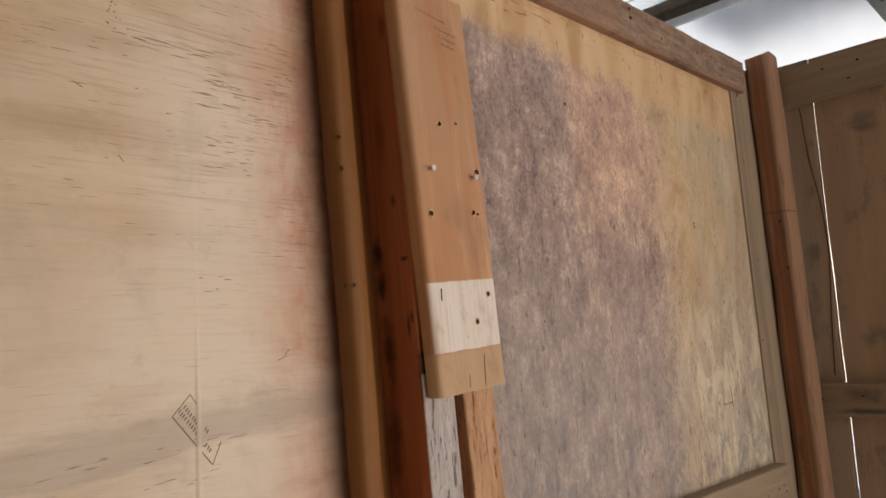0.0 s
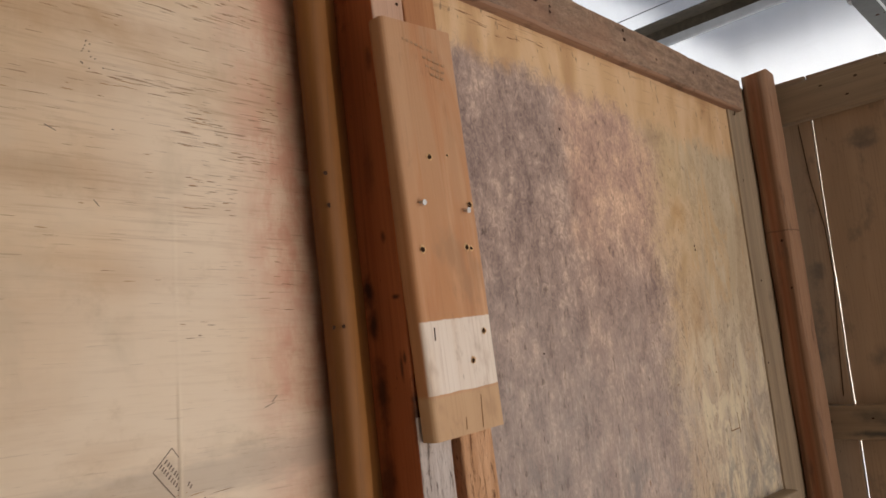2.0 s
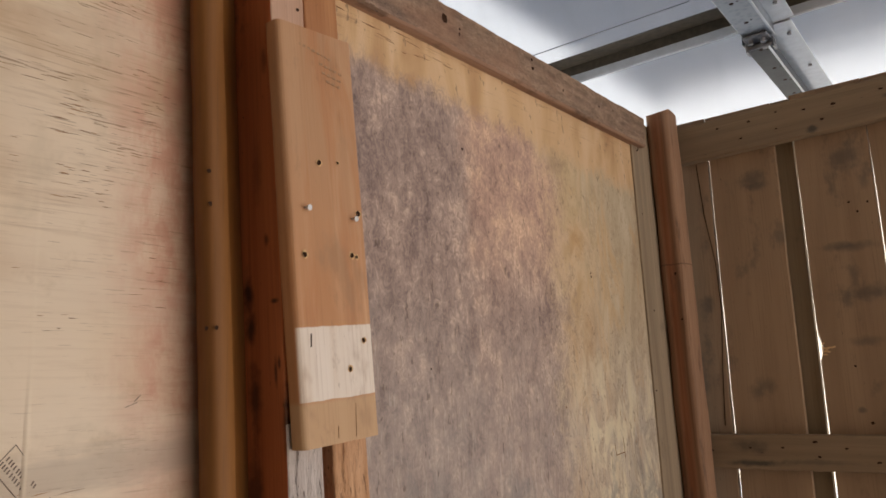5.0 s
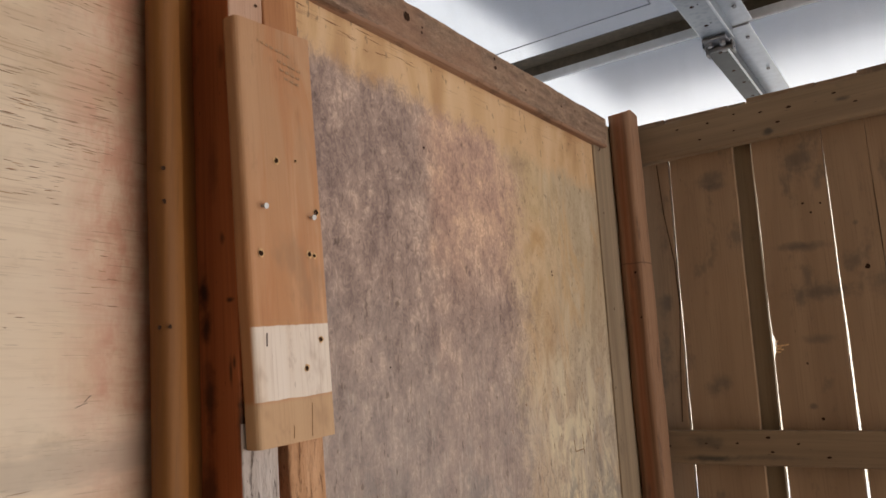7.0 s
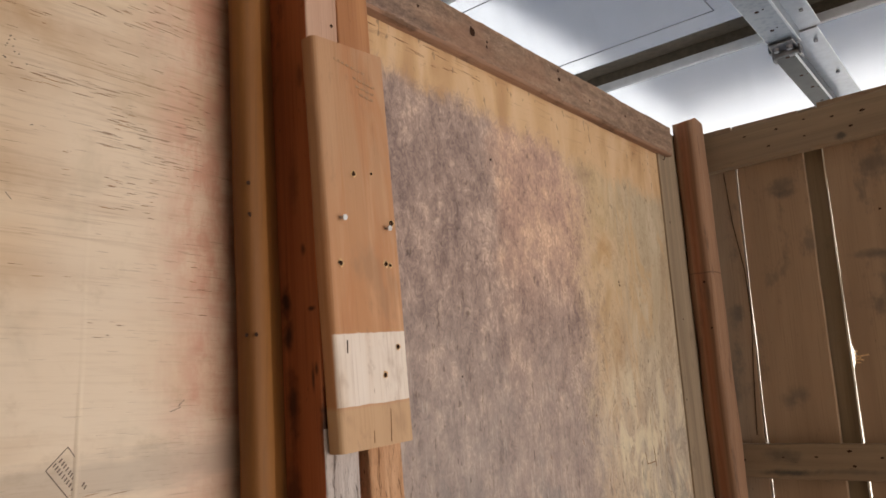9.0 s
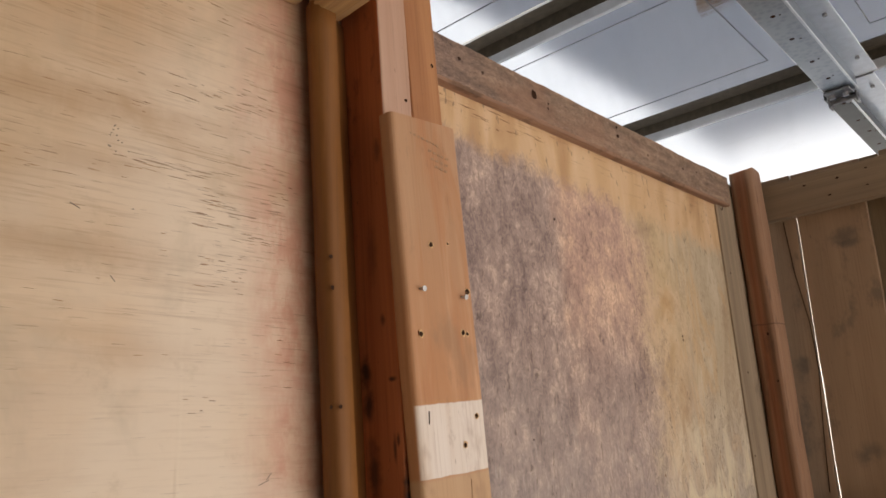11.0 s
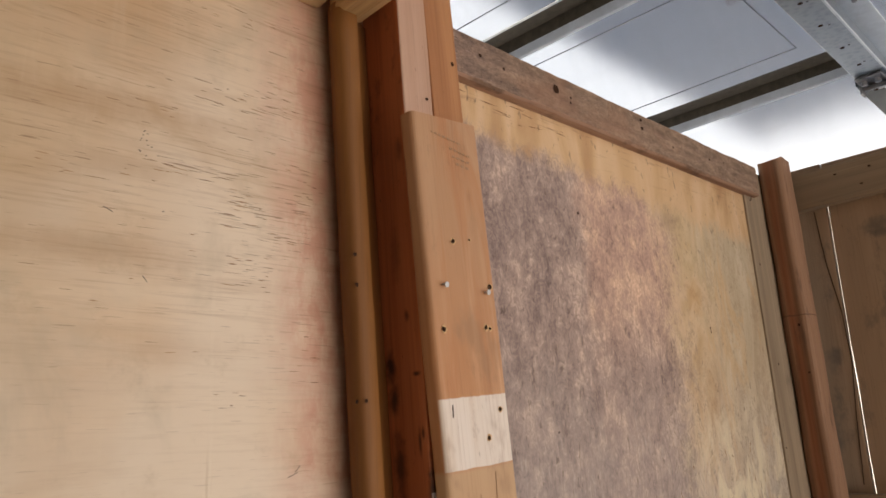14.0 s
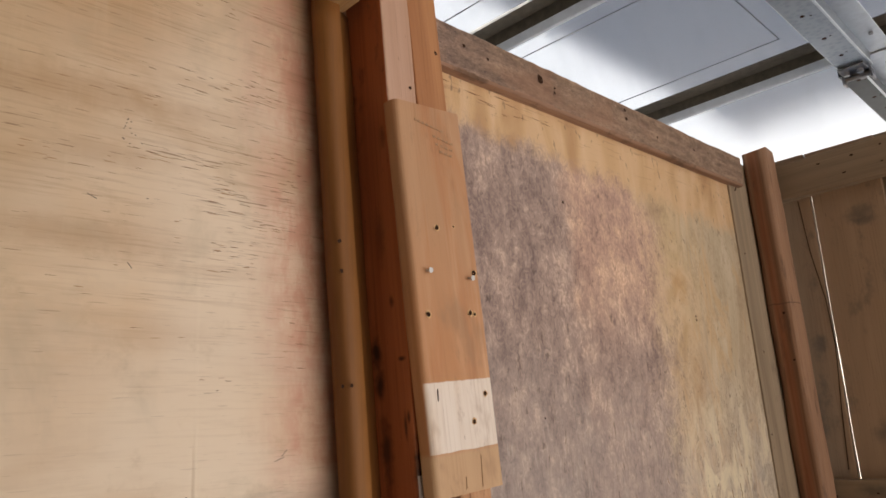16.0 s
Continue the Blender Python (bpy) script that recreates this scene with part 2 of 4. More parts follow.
def ply_right():
    k = Net("stained_plywood")
    y, z = k.sep()[1], k.sep()[2]
    wob = k.noise((1, 9, 7), 1.0, 5.0, 0.65)
    wob2 = k.noise((1, 30, 22), 1.0, 4.0, 0.6)
    yy = k.math("ADD", y, k.math("ADD", k.math("MULTIPLY", wob, 0.16), k.math("MULTIPLY", wob2, 0.05)))
    # bare sheet: ochre with cathedral grain, green-grey at the far edge
    swirl = k.noise((1, 9.0, 3.0), 1.0, 3.0, 0.5, None, 2.2)
    bare = k.ramp(swirl, (0.3, (0.47, 0.315, 0.16)), (0.46, (0.63, 0.475, 0.30)), (0.55, (0.54, 0.405, 0.235)), (0.7, (0.74, 0.60, 0.41)))
    green = k.step(k.math("ADD", y, k.math("MULTIPLY", wob, 0.08)), 1.15, 1.25)
    bare = k.mix(k.math("MULTIPLY", green, 0.5), bare, (0.44, 0.395, 0.30))
    # mottled grey-violet stain over pinkish wood
    mott = k.noise((1, 105.0, 80.0), 1.0, 6.0, 0.78, None, 1.4)
    blot = k.noise((1, 30.0, 17.0), 1.0, 4.0, 0.65)
    both = k.math("ADD", k.math("MULTIPLY", mott, 0.55), k.math("MULTIPLY", blot, 0.45))
    grey = k.ramp(both, (0.36, (0.155, 0.110, 0.102)), (0.45, (0.275, 0.203, 0.178)), (0.53, (0.385, 0.288, 0.243)), (0.64, (0.66, 0.505, 0.41)))
    rose = k.ramp(both, (0.36, (0.26, 0.165, 0.138)), (0.46, (0.43, 0.285, 0.228)), (0.55, (0.595, 0.405, 0.292)), (0.64, (0.82, 0.605, 0.44)))
    upper = k.step(k.math("ADD", z, k.math("MULTIPLY", wob2, 0.12)), 1.64, 1.80)
    col = k.mix(k.math("MULTIPLY", k.step(yy, 0.890, 0.945), k.math("ADD", 0.20, k.math("MULTIPLY", upper, 0.80))), grey, rose)
    bare = k.mix(k.math("MULTIPLY", k.math("SUBTRACT", 1.0, k.step(both, 0.40, 0.52)), 0.45), bare, (0.33, 0.225, 0.135))
    yb = k.math("ADD", k.math("ADD", yy, k.math("MULTIPLY", k.step(z, 1.79, 1.90), 0.06)), k.math("MULTIPLY", k.math("SUBTRACT", mott, 0.5), 0.16))
    col = k.mix(k.step(yb, 1.075, 1.19), col, bare)
    # scuffs and scratches on the lower part
    wire = k.math("ABSOLUTE", k.math("SUBTRACT", k.noise((1, 26, 15), 1.0, 3.0, 0.6, None, 2.5), 0.5))
    scuff = k.math("MULTIPLY", k.math("SUBTRACT", 1.0, k.step(wire, 0.004, 0.016)), k.math("SUBTRACT", 1.0, k.step(z, 1.50, 1.66)))
    col = k.mix(k.math("MULTIPLY", k.math("MULTIPLY", scuff, k.step(y, 0.80, 1.0)), 0.75), col, (0.17, 0.115, 0.075))
    # smoky upright bands on the bare part, then worn rings and marks
    smoke = k.noise((1, 16.0, 1.6), 1.0, 4.0, 0.6, None, 0.5)
    col = k.mix(k.math("MULTIPLY", k.math("MULTIPLY", k.step(smoke, 0.49, 0.64), k.step(y, 1.06, 1.17)), 0.42), col, (0.36, 0.33, 0.27))
    warm = k.noise((1, 14.0, 5.0), 1.0, 4.0, 0.65, None, 1.6)
    col = k.mix(k.math("MULTIPLY", k.math("MULTIPLY", k.step(warm, 0.52, 0.66), k.step(y, 1.0, 1.06)), 0.5), col, (0.60, 0.39, 0.19))
    col = k.mix(k.math("MULTIPLY", k.spot(1, 1.035, 1.835, 0.028, 0.024), 0.4), col, (0.27, 0.18, 0.12))
    col = k.mix(k.math("MULTIPLY", k.spot(1, 1.10, 1.56, 0.030, 0.05), 0.45), col, (0.42, 0.25, 0.11))
    col = k.mix(k.math("MULTIPLY", k.spot(1, 1.085, 1.72, 0.022, 0.03), 0.5), col, (0.52, 0.31, 0.13))
    # tan strip left clean under the plate
    zz = k.math("ADD", z, k.math("ADD", k.math("ADD", k.math("MULTIPLY", wob2, 0.05), k.math("MULTIPLY", mott, 0.05)), k.math("MULTIPLY", y, 0.05)))
    tan = k.ramp(swirl, (0.3, (0.47, 0.285, 0.14)), (0.5, (0.61, 0.41, 0.225)), (0.7, (0.69, 0.50, 0.31)))
    col = k.mix(k.step(zz, 1.935, 1.975), col, tan)
    crack = k.noise((1, 16, 330), 1.0, 3.0, 0.6, None, 0.3)
    col = k.mix(k.math("MULTIPLY", k.math("MULTIPLY", k.step(crack, 0.60, 0.66), k.step(z, 1.86, 1.92)), 0.35), col, (0.24, 0.135, 0.08))
    # paler, scuffed foot of the stain
    low = k.math("SUBTRACT", 1.0, k.step(k.math("ADD", z, k.math("MULTIPLY", wob, 0.22)), 1.52, 1.78))
    col = k.mix(k.math("MULTIPLY", low, k.math("ADD", 0.14, k.math("MULTIPLY", blot, 0.4))), col, (0.49, 0.45, 0.415))
    # bluish dirt and torn upright fibres near the foot
    foot = k.math("SUBTRACT", 1.0, k.step(k.math("ADD", z, k.math("MULTIPLY", wob, 0.24)), 1.42, 1.60))
    cream = k.noise((1, 26.0, 12.0), 1.0, 5.0, 0.7, None, 0.8)
    col = k.mix(k.math("MULTIPLY", k.math("MULTIPLY", k.step(yy, 1.10, 1.20), k.step(cream, 0.44, 0.60)), k.math("MULTIPLY", low, 0.75)), col, (0.76, 0.675, 0.475))
    dirt = k.noise((1, 22.0, 16.0), 1.0, 5.0, 0.7, None, 0.6)
    col = k.mix(k.math("MULTIPLY", k.math("MULTIPLY", foot, k.step(dirt, 0.46, 0.62)), 0.62), col, (0.225, 0.215, 0.21))
    torn = k.noise((1, 170.0, 26.0), 1.0, 4.0, 0.65, None, 0.6)
    col = k.mix(k.math("MULTIPLY", k.math("MULTIPLY", low, k.step(torn, 0.56, 0.68)), 0.28), col, (0.70, 0.63, 0.54))
    col = k.mix(k.math("MULTIPLY", k.math("MULTIPLY", low, k.math("SUBTRACT", 1.0, k.step(torn, 0.34, 0.42))), 0.28), col, (0.13, 0.10, 0.085))
    tick = k.noise((1, 150.0, 60.0), 1.0, 2.0, 0.5)
    col = k.mix(k.math("MULTIPLY", k.step(tick, 0.665, 0.72), 0.5), col, (0.10, 0.07, 0.05))
    fine = k.noise((1, 300, 90), 1.0, 3.0, 0.6)
    return k.done(col, 0.75, k.math("ADD", fine, mott), 0.4, 0.0012)


def plate_wood():
    k = Net("weathered_plate_timber")
    x = k.sep()[0]
    grain = k.noise((5.0, 90, 90), 1.0, 4.0, 0.6, None, 0.8)
    blot = k.noise((26, 60, 60), 1.0, 6.0, 0.75)
    grit = k.noise((1, 1, 1), 170.0, 6.0, 0.75)
    both = k.math("ADD", k.math("MULTIPLY", grain, 0.2), k.math("ADD", k.math("MULTIPLY", blot, 0.55), k.math("MULTIPLY", grit, 0.25)))
    grey = k.ramp(both, (0.38, (0.070, 0.050, 0.045)), (0.47, (0.185, 0.130, 0.112)), (0.55, (0.30, 0.208, 0.168)), (0.63, (0.50, 0.35, 0.27)))
    tan = k.ramp(both, (0.38, (0.14, 0.09, 0.062)), (0.5, (0.265, 0.178, 0.122)), (0.64, (0.42, 0.295, 0.20)))
    col = k.mix(k.step(k.math("ADD", x, k.math("MULTIPLY", blot, 0.2)), 0.5, 0.9), grey, tan)
    fleck = k.noise((120, 320, 320), 1.0, 4.0, 0.7)
    col = k.mix(k.math("MULTIPLY", k.step(fleck, 0.55, 0.68), 0.55), col, (0.07, 0.048, 0.042))
    pale = k.noise((40, 150, 150), 1.0, 4.0, 0.7)
    col = k.mix(k.math("MULTIPLY", k.step(pale, 0.58, 0.70), 0.4), col, (0.52, 0.37, 0.30))
    rust = k.noise((7, 12, 12), 1.0, 3.0, 0.6)
    col = k.mix(k.math("MULTIPLY", k.step(rust, 0.48, 0.66), 0.45), col, (0.27, 0.14, 0.085))
    return k.done(col, 0.8, k.math("ADD", grain, grit), 0.6, 0.0014)


def door_paint():
    k = Net("white_door_enamel")
    f = k.noise((3, 3, 3), 1.0, 4.0, 0.6)
    dirt = k.noise((6, 40, 30), 1.0, 5.0, 0.7)
    col = k.ramp(f, (0.3, (0.74, 0.77, 0.81)), (0.7, (0.80, 0.825, 0.86)))
    col = k.mix(k.math("MULTIPLY", k.step(dirt, 0.55, 0.75), 0.2), col, (0.5, 0.49, 0.47))
    brush = k.noise((7, 170, 40), 1.0, 4.0, 0.6)
    sway = k.noise((5, 18, 5), 1.0, 3.0, 0.5)
    rough = k.node("ShaderNodeMapRange", {"Value": dirt, "From Min": 0.3, "From Max": 0.7, "To Min": 0.03, "To Max": 0.09}).outputs[0]
    height = k.math("ADD", k.math("MULTIPLY", brush, 0.32), k.math("MULTIPLY", sway, 0.5))
    return k.done(col, rough, height, 0.35, 0.0011, 0.85, 0.6)


def galvanised():
    k = Net("galvanised_steel")
    sp = k.node("ShaderNodeTexVoronoi", {"Vector": k.co, "Scale": 90.0}).outputs["Distance"]
    f = k.noise((30, 6, 30), 1.0, 4.0, 0.6)
    col = k.ramp(sp, (0.0, (0.25, 0.28, 0.315)), (0.6, (0.33, 0.365, 0.40)))
    col = k.mix(k.math("MULTIPLY", k.step(f, 0.5, 0.7), 0.4), col, (0.36, 0.385, 0.41))
    return k.done(col, 0.30, f, 0.1, 0.0005, 0.85)


def block_wood():
    """Honey-coloured pine, bare and pale where another board once crossed it."""
    k = Net("honey_pine")
    x, _, z = k.sep()
    broad = k.noise((1.5, 30, 30), 1.0, 3.0, 0.6, None, 0.7)
    fibre = k.noise((9.0, 420.0, 420.0), 1.0, 3.0, 0.6)
    blot = k.noise((10, 22, 22), 1.0, 4.0, 0.6)
    col = k.ramp(broad, (0.32, (0.40, 0.175, 0.073)), (0.5, (0.515, 0.268, 0.13)), (0.68, (0.62, 0.375, 0.215)))
    y = k.sep()[1]
    half = k.step(k.math("ADD", y, k.math("MULTIPLY", k.math("SUBTRACT", blot, 0.5), 0.05)), -0.008, 0.012)
    col = k.mix(k.math("MULTIPLY", half, 0.5), col, (0.45, 0.205, 0.08))
    top = k.step(k.math("ADD", x, k.math("MULTIPLY", blot, 0.1)), 0.17, 0.33)
    col = k.mix(k.math("MULTIPLY", top, 0.5), col, (0.43, 0.28, 0.165))
    glow = k.noise((5, 34, 34), 1.0, 4.0, 0.65, None, 0.6)
    col = k.mix(k.math("MULTIPLY", k.step(glow, 0.50, 0.68), 0.5), col, (0.44, 0.18, 0.066))
    foot = k.math("SUBTRACT", 1.0, k.step(x, 0.034, 0.040))
    col = k.mix(k.math("MULTIPLY", foot, 0.75), col, (0.55, 0.38, 0.22))
    ragged = k.math("ADD", x, k.math("MULTIPLY", k.noise((20, 40, 20), 1.0, 5.0, 0.7), 0.004))
    band = k.math("MULTIPLY", k.step(ragged, 0.0390, 0.0400), k.math("SUBTRACT", 1.0, k.step(ragged, 0.1000, 0.1016)))
    band = k.math("MULTIPLY", band, k.step(z, 0.0055, 0.0085))
    streak = k.noise((6, 55, 55), 1.0, 3.0, 0.6)
    bare = k.ramp(streak, (0.30, (0.68, 0.55, 0.43)), (0.5, (0.76, 0.67, 0.575)), (0.7, (0.80, 0.72, 0.635)))
    bare = k.mix(k.math("MULTIPLY", k.step(k.noise((70, 300, 90), 1.0, 2.0, 0.5), 0.70, 0.76), 0.6), bare, (0.30, 0.22, 0.16))
    col = k.mix(band, col, bare)
    col = k.mix(k.math("MULTIPLY", k.step(fibre, 0.52, 0.75), 0.25), col, (0.28, 0.15, 0.07))
    col = k.mix(k.math("MULTIPLY", k.step(blot, 0.58, 0.72), 0.45), col, (0.30, 0.18, 0.10))
    grime = k.noise((26, 60, 60), 1.0, 5.0, 0.7)
    col = k.mix(k.math("MULTIPLY", k.step(grime, 0.58, 0.72), 0.3), col, (0.24, 0.14, 0.08))
    return k.done(col, 0.6, k.math("ADD", fibre, broad), 0.3, 0.001)


def sawn(name, pale, mid, mark):
    """Rough-sawn timber: torn fibres leave short slanting dark marks along the grain."""
    k = Net(name)
    broad = k.noise((4.0, 60, 60), 1.0, 4.0, 0.6, None, 0.8)
    col = k.ramp(broad, (0.34, mid), (0.62, pale))
    lean = k.node("ShaderNodeMapping", {"Vector": k.co, "Rotation": (0.0, 0.0, 0.22), "Scale": (48.0, 260.0, 260.0)})
    torn = k.node("ShaderNodeTexNoise", {"Vector": lean.outputs[0], "Scale": 1.0, "Detail": 5.0, "Roughness": 0.7, "Distortion": 0.7}).outputs[0]
    where = k.noise((22, 60, 60), 1.0, 3.0, 0.6)
    hit = k.step(k.math("ADD", torn, k.math("MULTIPLY", where, 0.25)), 0.685, 0.76)
    col = k.mix(k.math("MULTIPLY", hit, 0.75), col, mark)
    grit = k.noise((90, 330, 330), 1.0, 4.0, 0.7)
    col = k.mix(k.math("MULTIPLY", k.step(grit, 0.5, 0.7), 0.35), col, tuple(0.5 * c for c in mid))
    return k.done(col, 0.88, k.math("SUBTRACT", k.math("ADD", grit, torn), hit), 0.9, 0.0018)


def post_wood():
    """Russet timber, reddest along its middle."""
    k = Net("russet_post")
    x, y, _ = k.sep()
    broad = k.noise((1.6, 90, 90), 1.0, 4.0, 0.6, None, 0.5)
    fibre = k.noise((9.0, 420.0, 420.0), 1.0, 3.0, 0.6)
    blot = k.noise((7.0, 40, 40), 1.0, 5.0, 0.7)
    side = k.math("ADD", y, k.math("MULTIPLY", k.math("SUBTRACT", k.noise((3.0, 30, 30), 1.0, 3.0, 0.6), 0.5), 0.022))
    col = k.ramp(broad, (0.32, (0.16, 0.072, 0.034)), (0.5, (0.255, 0.128, 0.064)), (0.68, (0.34, 0.19, 0.105)))
    mid = k.math("MULTIPLY", k.step(side, -0.012, 0.0), k.math("SUBTRACT", 1.0, k.step(side, 0.006, 0.014)))
    col = k.mix(k.math("MULTIPLY", mid, 0.6), col, (0.27, 0.085, 0.032))
    col = k.mix(k.math("MULTIPLY", k.math("SUBTRACT", 1.0, k.step(side, -0.018, -0.010)), 0.5), col, (0.40, 0.25, 0.16))
    col = k.mix(k.math("MULTIPLY", k.step(blot, 0.55, 0.70), 0.6), col, (0.10, 0.055, 0.035))
    seam = k.math("ABSOLUTE", k.math("SUBTRACT", k.math("ADD", x, k.math("MULTIPLY", blot, 0.006)), 1.709))
    col = k.mix(k.math("MULTIPLY", k.math("SUBTRACT", 1.0, k.step(seam, 0.0006, 0.0018)), 0.6), col, (0.10, 0.045, 0.025))
    col = k.mix(k.math("MULTIPLY", k.step(fibre, 0.5, 0.75), 0.35), col, (0.14, 0.07, 0.04))
    return k.done(col, 0.72, k.math("ADD", fibre, broad), 0.6, 0.0012)


M_PLY_L, M_PLY_R, M_PLATE, M_DOOR, M_ZINC = ply_left(), ply_right(), plate_wood(), door_paint(), galvanised()
M_BLOCK = block_wood()
M_RED = wood("red_brown_stud", (0.62, 0.215, 0.082), (0.34, 0.10, 0.040), (0.035, 0.02, 0.014), 0.75, 0.55, 40, 0.56, 0.9, spots=(
    (0, -0.503, 1.590, 0.008, 0.020, 0.95), (0, -0.500, 1.560, 0.007, 0.014, 0.9), (0, -0.467, 1.581, 0.005, 0.002, 0.9), (0, -0.455, 1.478, 0.006, 0.032, 0.95),
    (0, -0.497, 1.50, 0.008, 0.030, 0.8), (0, -0.468, 1.52, 0.002, 0.010, 0.8), (0, -0.463, 1.528, 0.002, 0.006, 0.8), (0, -0.470, 1.80, 0.004, 0.012, 0.5), (0, -0.500, 1.42, 0.009, 0.05, 0.7), (0, -0.485, 1.70, 0.006, 0.03, 0.4), (0, -0.475, 1.635, 0.003, 0.006, 0.7)))
M_PINK = wood("pink_planed_pine", (0.56, 0.37, 0.27), (0.46, 0.285, 0.195), (0.3, 0.15, 0.09), 0.4, 0.65, 24, 0.64, 0.4)
M_ORANGE = wood("orange_pine", (0.46, 0.225, 0.095), (0.32, 0.13, 0.05), (0.17, 0.07, 0.03), 0.7, 0.65, 34, 0.62, 0.7)
M_WHITE = sawn("whitewashed_rough_sawn", (0.64, 0.585, 0.55), (0.47, 0.41, 0.375), (0.15, 0.105, 0.085))
M_SAWN = sawn("rough_sawn_orange_pine", (0.68, 0.42, 0.25), (0.50, 0.27, 0.135), (0.20, 0.085, 0.04))
M_BATTEN = wood("brown_batten", (0.30, 0.128, 0.026), (0.175, 0.068, 0.014), (0.07, 0.03, 0.012), 0.6, 0.66, 26, 0.64, 0.3)
M_JOIST = wood("aged_golden_pine", (0.58, 0.375, 0.165), (0.33, 0.185, 0.072), (0.10, 0.05, 0.02), 0.8, 0.7, 60, 0.54, 0.8)
M_RAIL = wood("golden_pine", (0.76, 0.54, 0.29), (0.56, 0.36, 0.165), (0.25, 0.14, 0.06), 0.3, 0.6, 20, 0.64, 0.3)
M_POST = post_wood()
M_SLAT = wood("weathered_slat", (0.37, 0.25, 0.152), (0.265, 0.171, 0.10), (0.085, 0.072, 0.058), 0.5, 0.8, 14, 0.55, 0.4, spots=(
    (0, -0.350, 1.855, 0.024, 0.016, 0.6), (0, -0.342, 1.842, 0.022, 0.010, 0.45), (0, -0.190, 1.862, 0.028, 0.022, 0.34), (0, -0.196, 1.705, 0.030, 0.008, 0.45),
    (0, -0.185, 1.624, 0.045, 0.013, 0.62), (0, -0.200, 1.860, 0.020, 0.016, 0.4), (0, -0.220, 1.709, 0.030, 0.007, 0.5), (0, -0.370, 1.478, 0.016, 0.014, 0.45), (0, -0.461, 1.625, 0.012, 0.02, 0.45), (0, -0.060, 1.630, 0.060, 0.022, 0.45), (0, -0.386, 1.466, 0.014, 0.013, 0.41), (0, -0.200, 1.545, 0.026, 0.008, 0.45),
    (0, -0.222, 1.433, 0.006, 0.005, 0.60), (0, -0.452, 1.630, 0.009, 0.016, 0.45), (0, -0.170, 1.815, 0.008, 0.016, 0.38), (0, -0.120, 1.735, 0.004, 0.004, 0.60)))
M_SLAT_OLIVE = wood("olive_slat", (0.30, 0.225, 0.135), (0.22, 0.16, 0.095), (0.10, 0.08, 0.05), 0.4, 0.8, 22, 0.6, 0.4)
M_SLAT_RAIL = wood("weathered_rail", (0.285, 0.205, 0.125), (0.20, 0.135, 0.08), (0.05, 0.048, 0.04), 0.4, 0.8, 30, 0.6, 0.5, spots=(
    (0, -0.395, 1.346, 0.050, 0.005, 0.85), (0, -0.400, 1.376, 0.030, 0.010, 0.5), (0, -0.300, 1.350, 0.060, 0.004, 0.4), (0, -0.232, 1.917, 0.009, 0.006, 0.8), (0, -0.110, 1.945, 0.010, 0.004, 0.7)))
M_GREYWOOD = wood("grey_edge_batten", (0.40, 0.31, 0.21), (0.25, 0.19, 0.125), (0.14, 0.11, 0.08), 0.5, 0.8, 40, 0.6, 0.6)
M_SPLIT = plain("fresh_split_wood", (0.62, 0.40, 0.20), 0.8, 0.0, 0.3, 300)
M_HOLE = plain("hole_dark", (0.045, 0.024, 0.015), 0.95, spec=0.05)
M_NAIL = plain("bright_nail", (0.56, 0.56, 0.57), 0.4, 0.6)
M_LIP = plain("painted_lip", (0.62, 0.67, 0.72), 0.4, 0.0, 0.12, 30)
# dirty brown of the door joints, with the recess shade painted in
M_JOINT_SHADE = plain("dirty_shaded_joint", (0.085, 0.07, 0.05), 0.6, 0.0, 0.3, 60)
# grey that paints the shade inside the door's pressed grooves
M_PRESS = plain("shaded_pressed_line", (0.20, 0.205, 0.21), 0.6)
M_FLANGE = plain("pale_galvanised_flange", (0.55, 0.58, 0.62), 0.3, 0.85, 0.08, 60)
# zinc for the far stile, a dark reflection put into its colour
M_DARK_ZINC = plain("zinc_dark_reflection", (0.040, 0.045, 0.05), 0.38, 0.85, 0.25, 25)
M_STEEL = plain("dark_hinge_steel", (0.22, 0.22, 0.23), 0.4, 0.9, 0.3, 80)
M_CHECK = plain("opened_grain", (0.20, 0.098, 0.042), 0.9, 0.0, 0.3, 300)
M_CHECK_PALE = plain("shallow_grain_check", (0.36, 0.21, 0.105), 0.9, 0.0, 0.3, 300)
M_INK = plain("stamp_ink", (0.17, 0.13, 0.105), 0.8, 0.0, 0.5, 900)
M_INK_PALE = plain("faded_ink", (0.36, 0.22, 0.125), 0.8, 0.0, 0.3, 600)
M_FLOOR = plain("grey_concrete", (0.50, 0.48, 0.45), 0.85, 0.0, 0.2, 6)
M_GROUND = plain("pale_gravel", (0.58, 0.585, 0.59), 0.9, 0.0, 0.25, 18, 0.4)
M_WALL = plain("grey_unseen_wall", (0.30, 0.28, 0.25), 0.9, 0.0, 0.1, 8)
M_CEIL = plain("unseen_soffit", (0.25, 0.24, 0.23), 0.9, 0.0, 0.1, 8)


# ---- builders ----
def mesh_of(bm, name, mat):
    me = bpy.data.meshes.new(name)
    bm.normal_update()
    bm.to_mesh(me)
    bm.free()
    me.materials.append(mat)
    return me


def part(name, bm, mat, parent=None, label="", m=None, smooth=False):
    """One mesh object, under a thing or a part if one is given."""
    ob = new(name, mesh_of(bm, name, mat))
    if smooth:
        for p in ob.data.polygons:
            p.use_smooth = True
    if m is not None:
        ob.matrix_basis = m
    if parent is not None:
        ob.parent = parent
    return tagged(ob, label) if label else ob


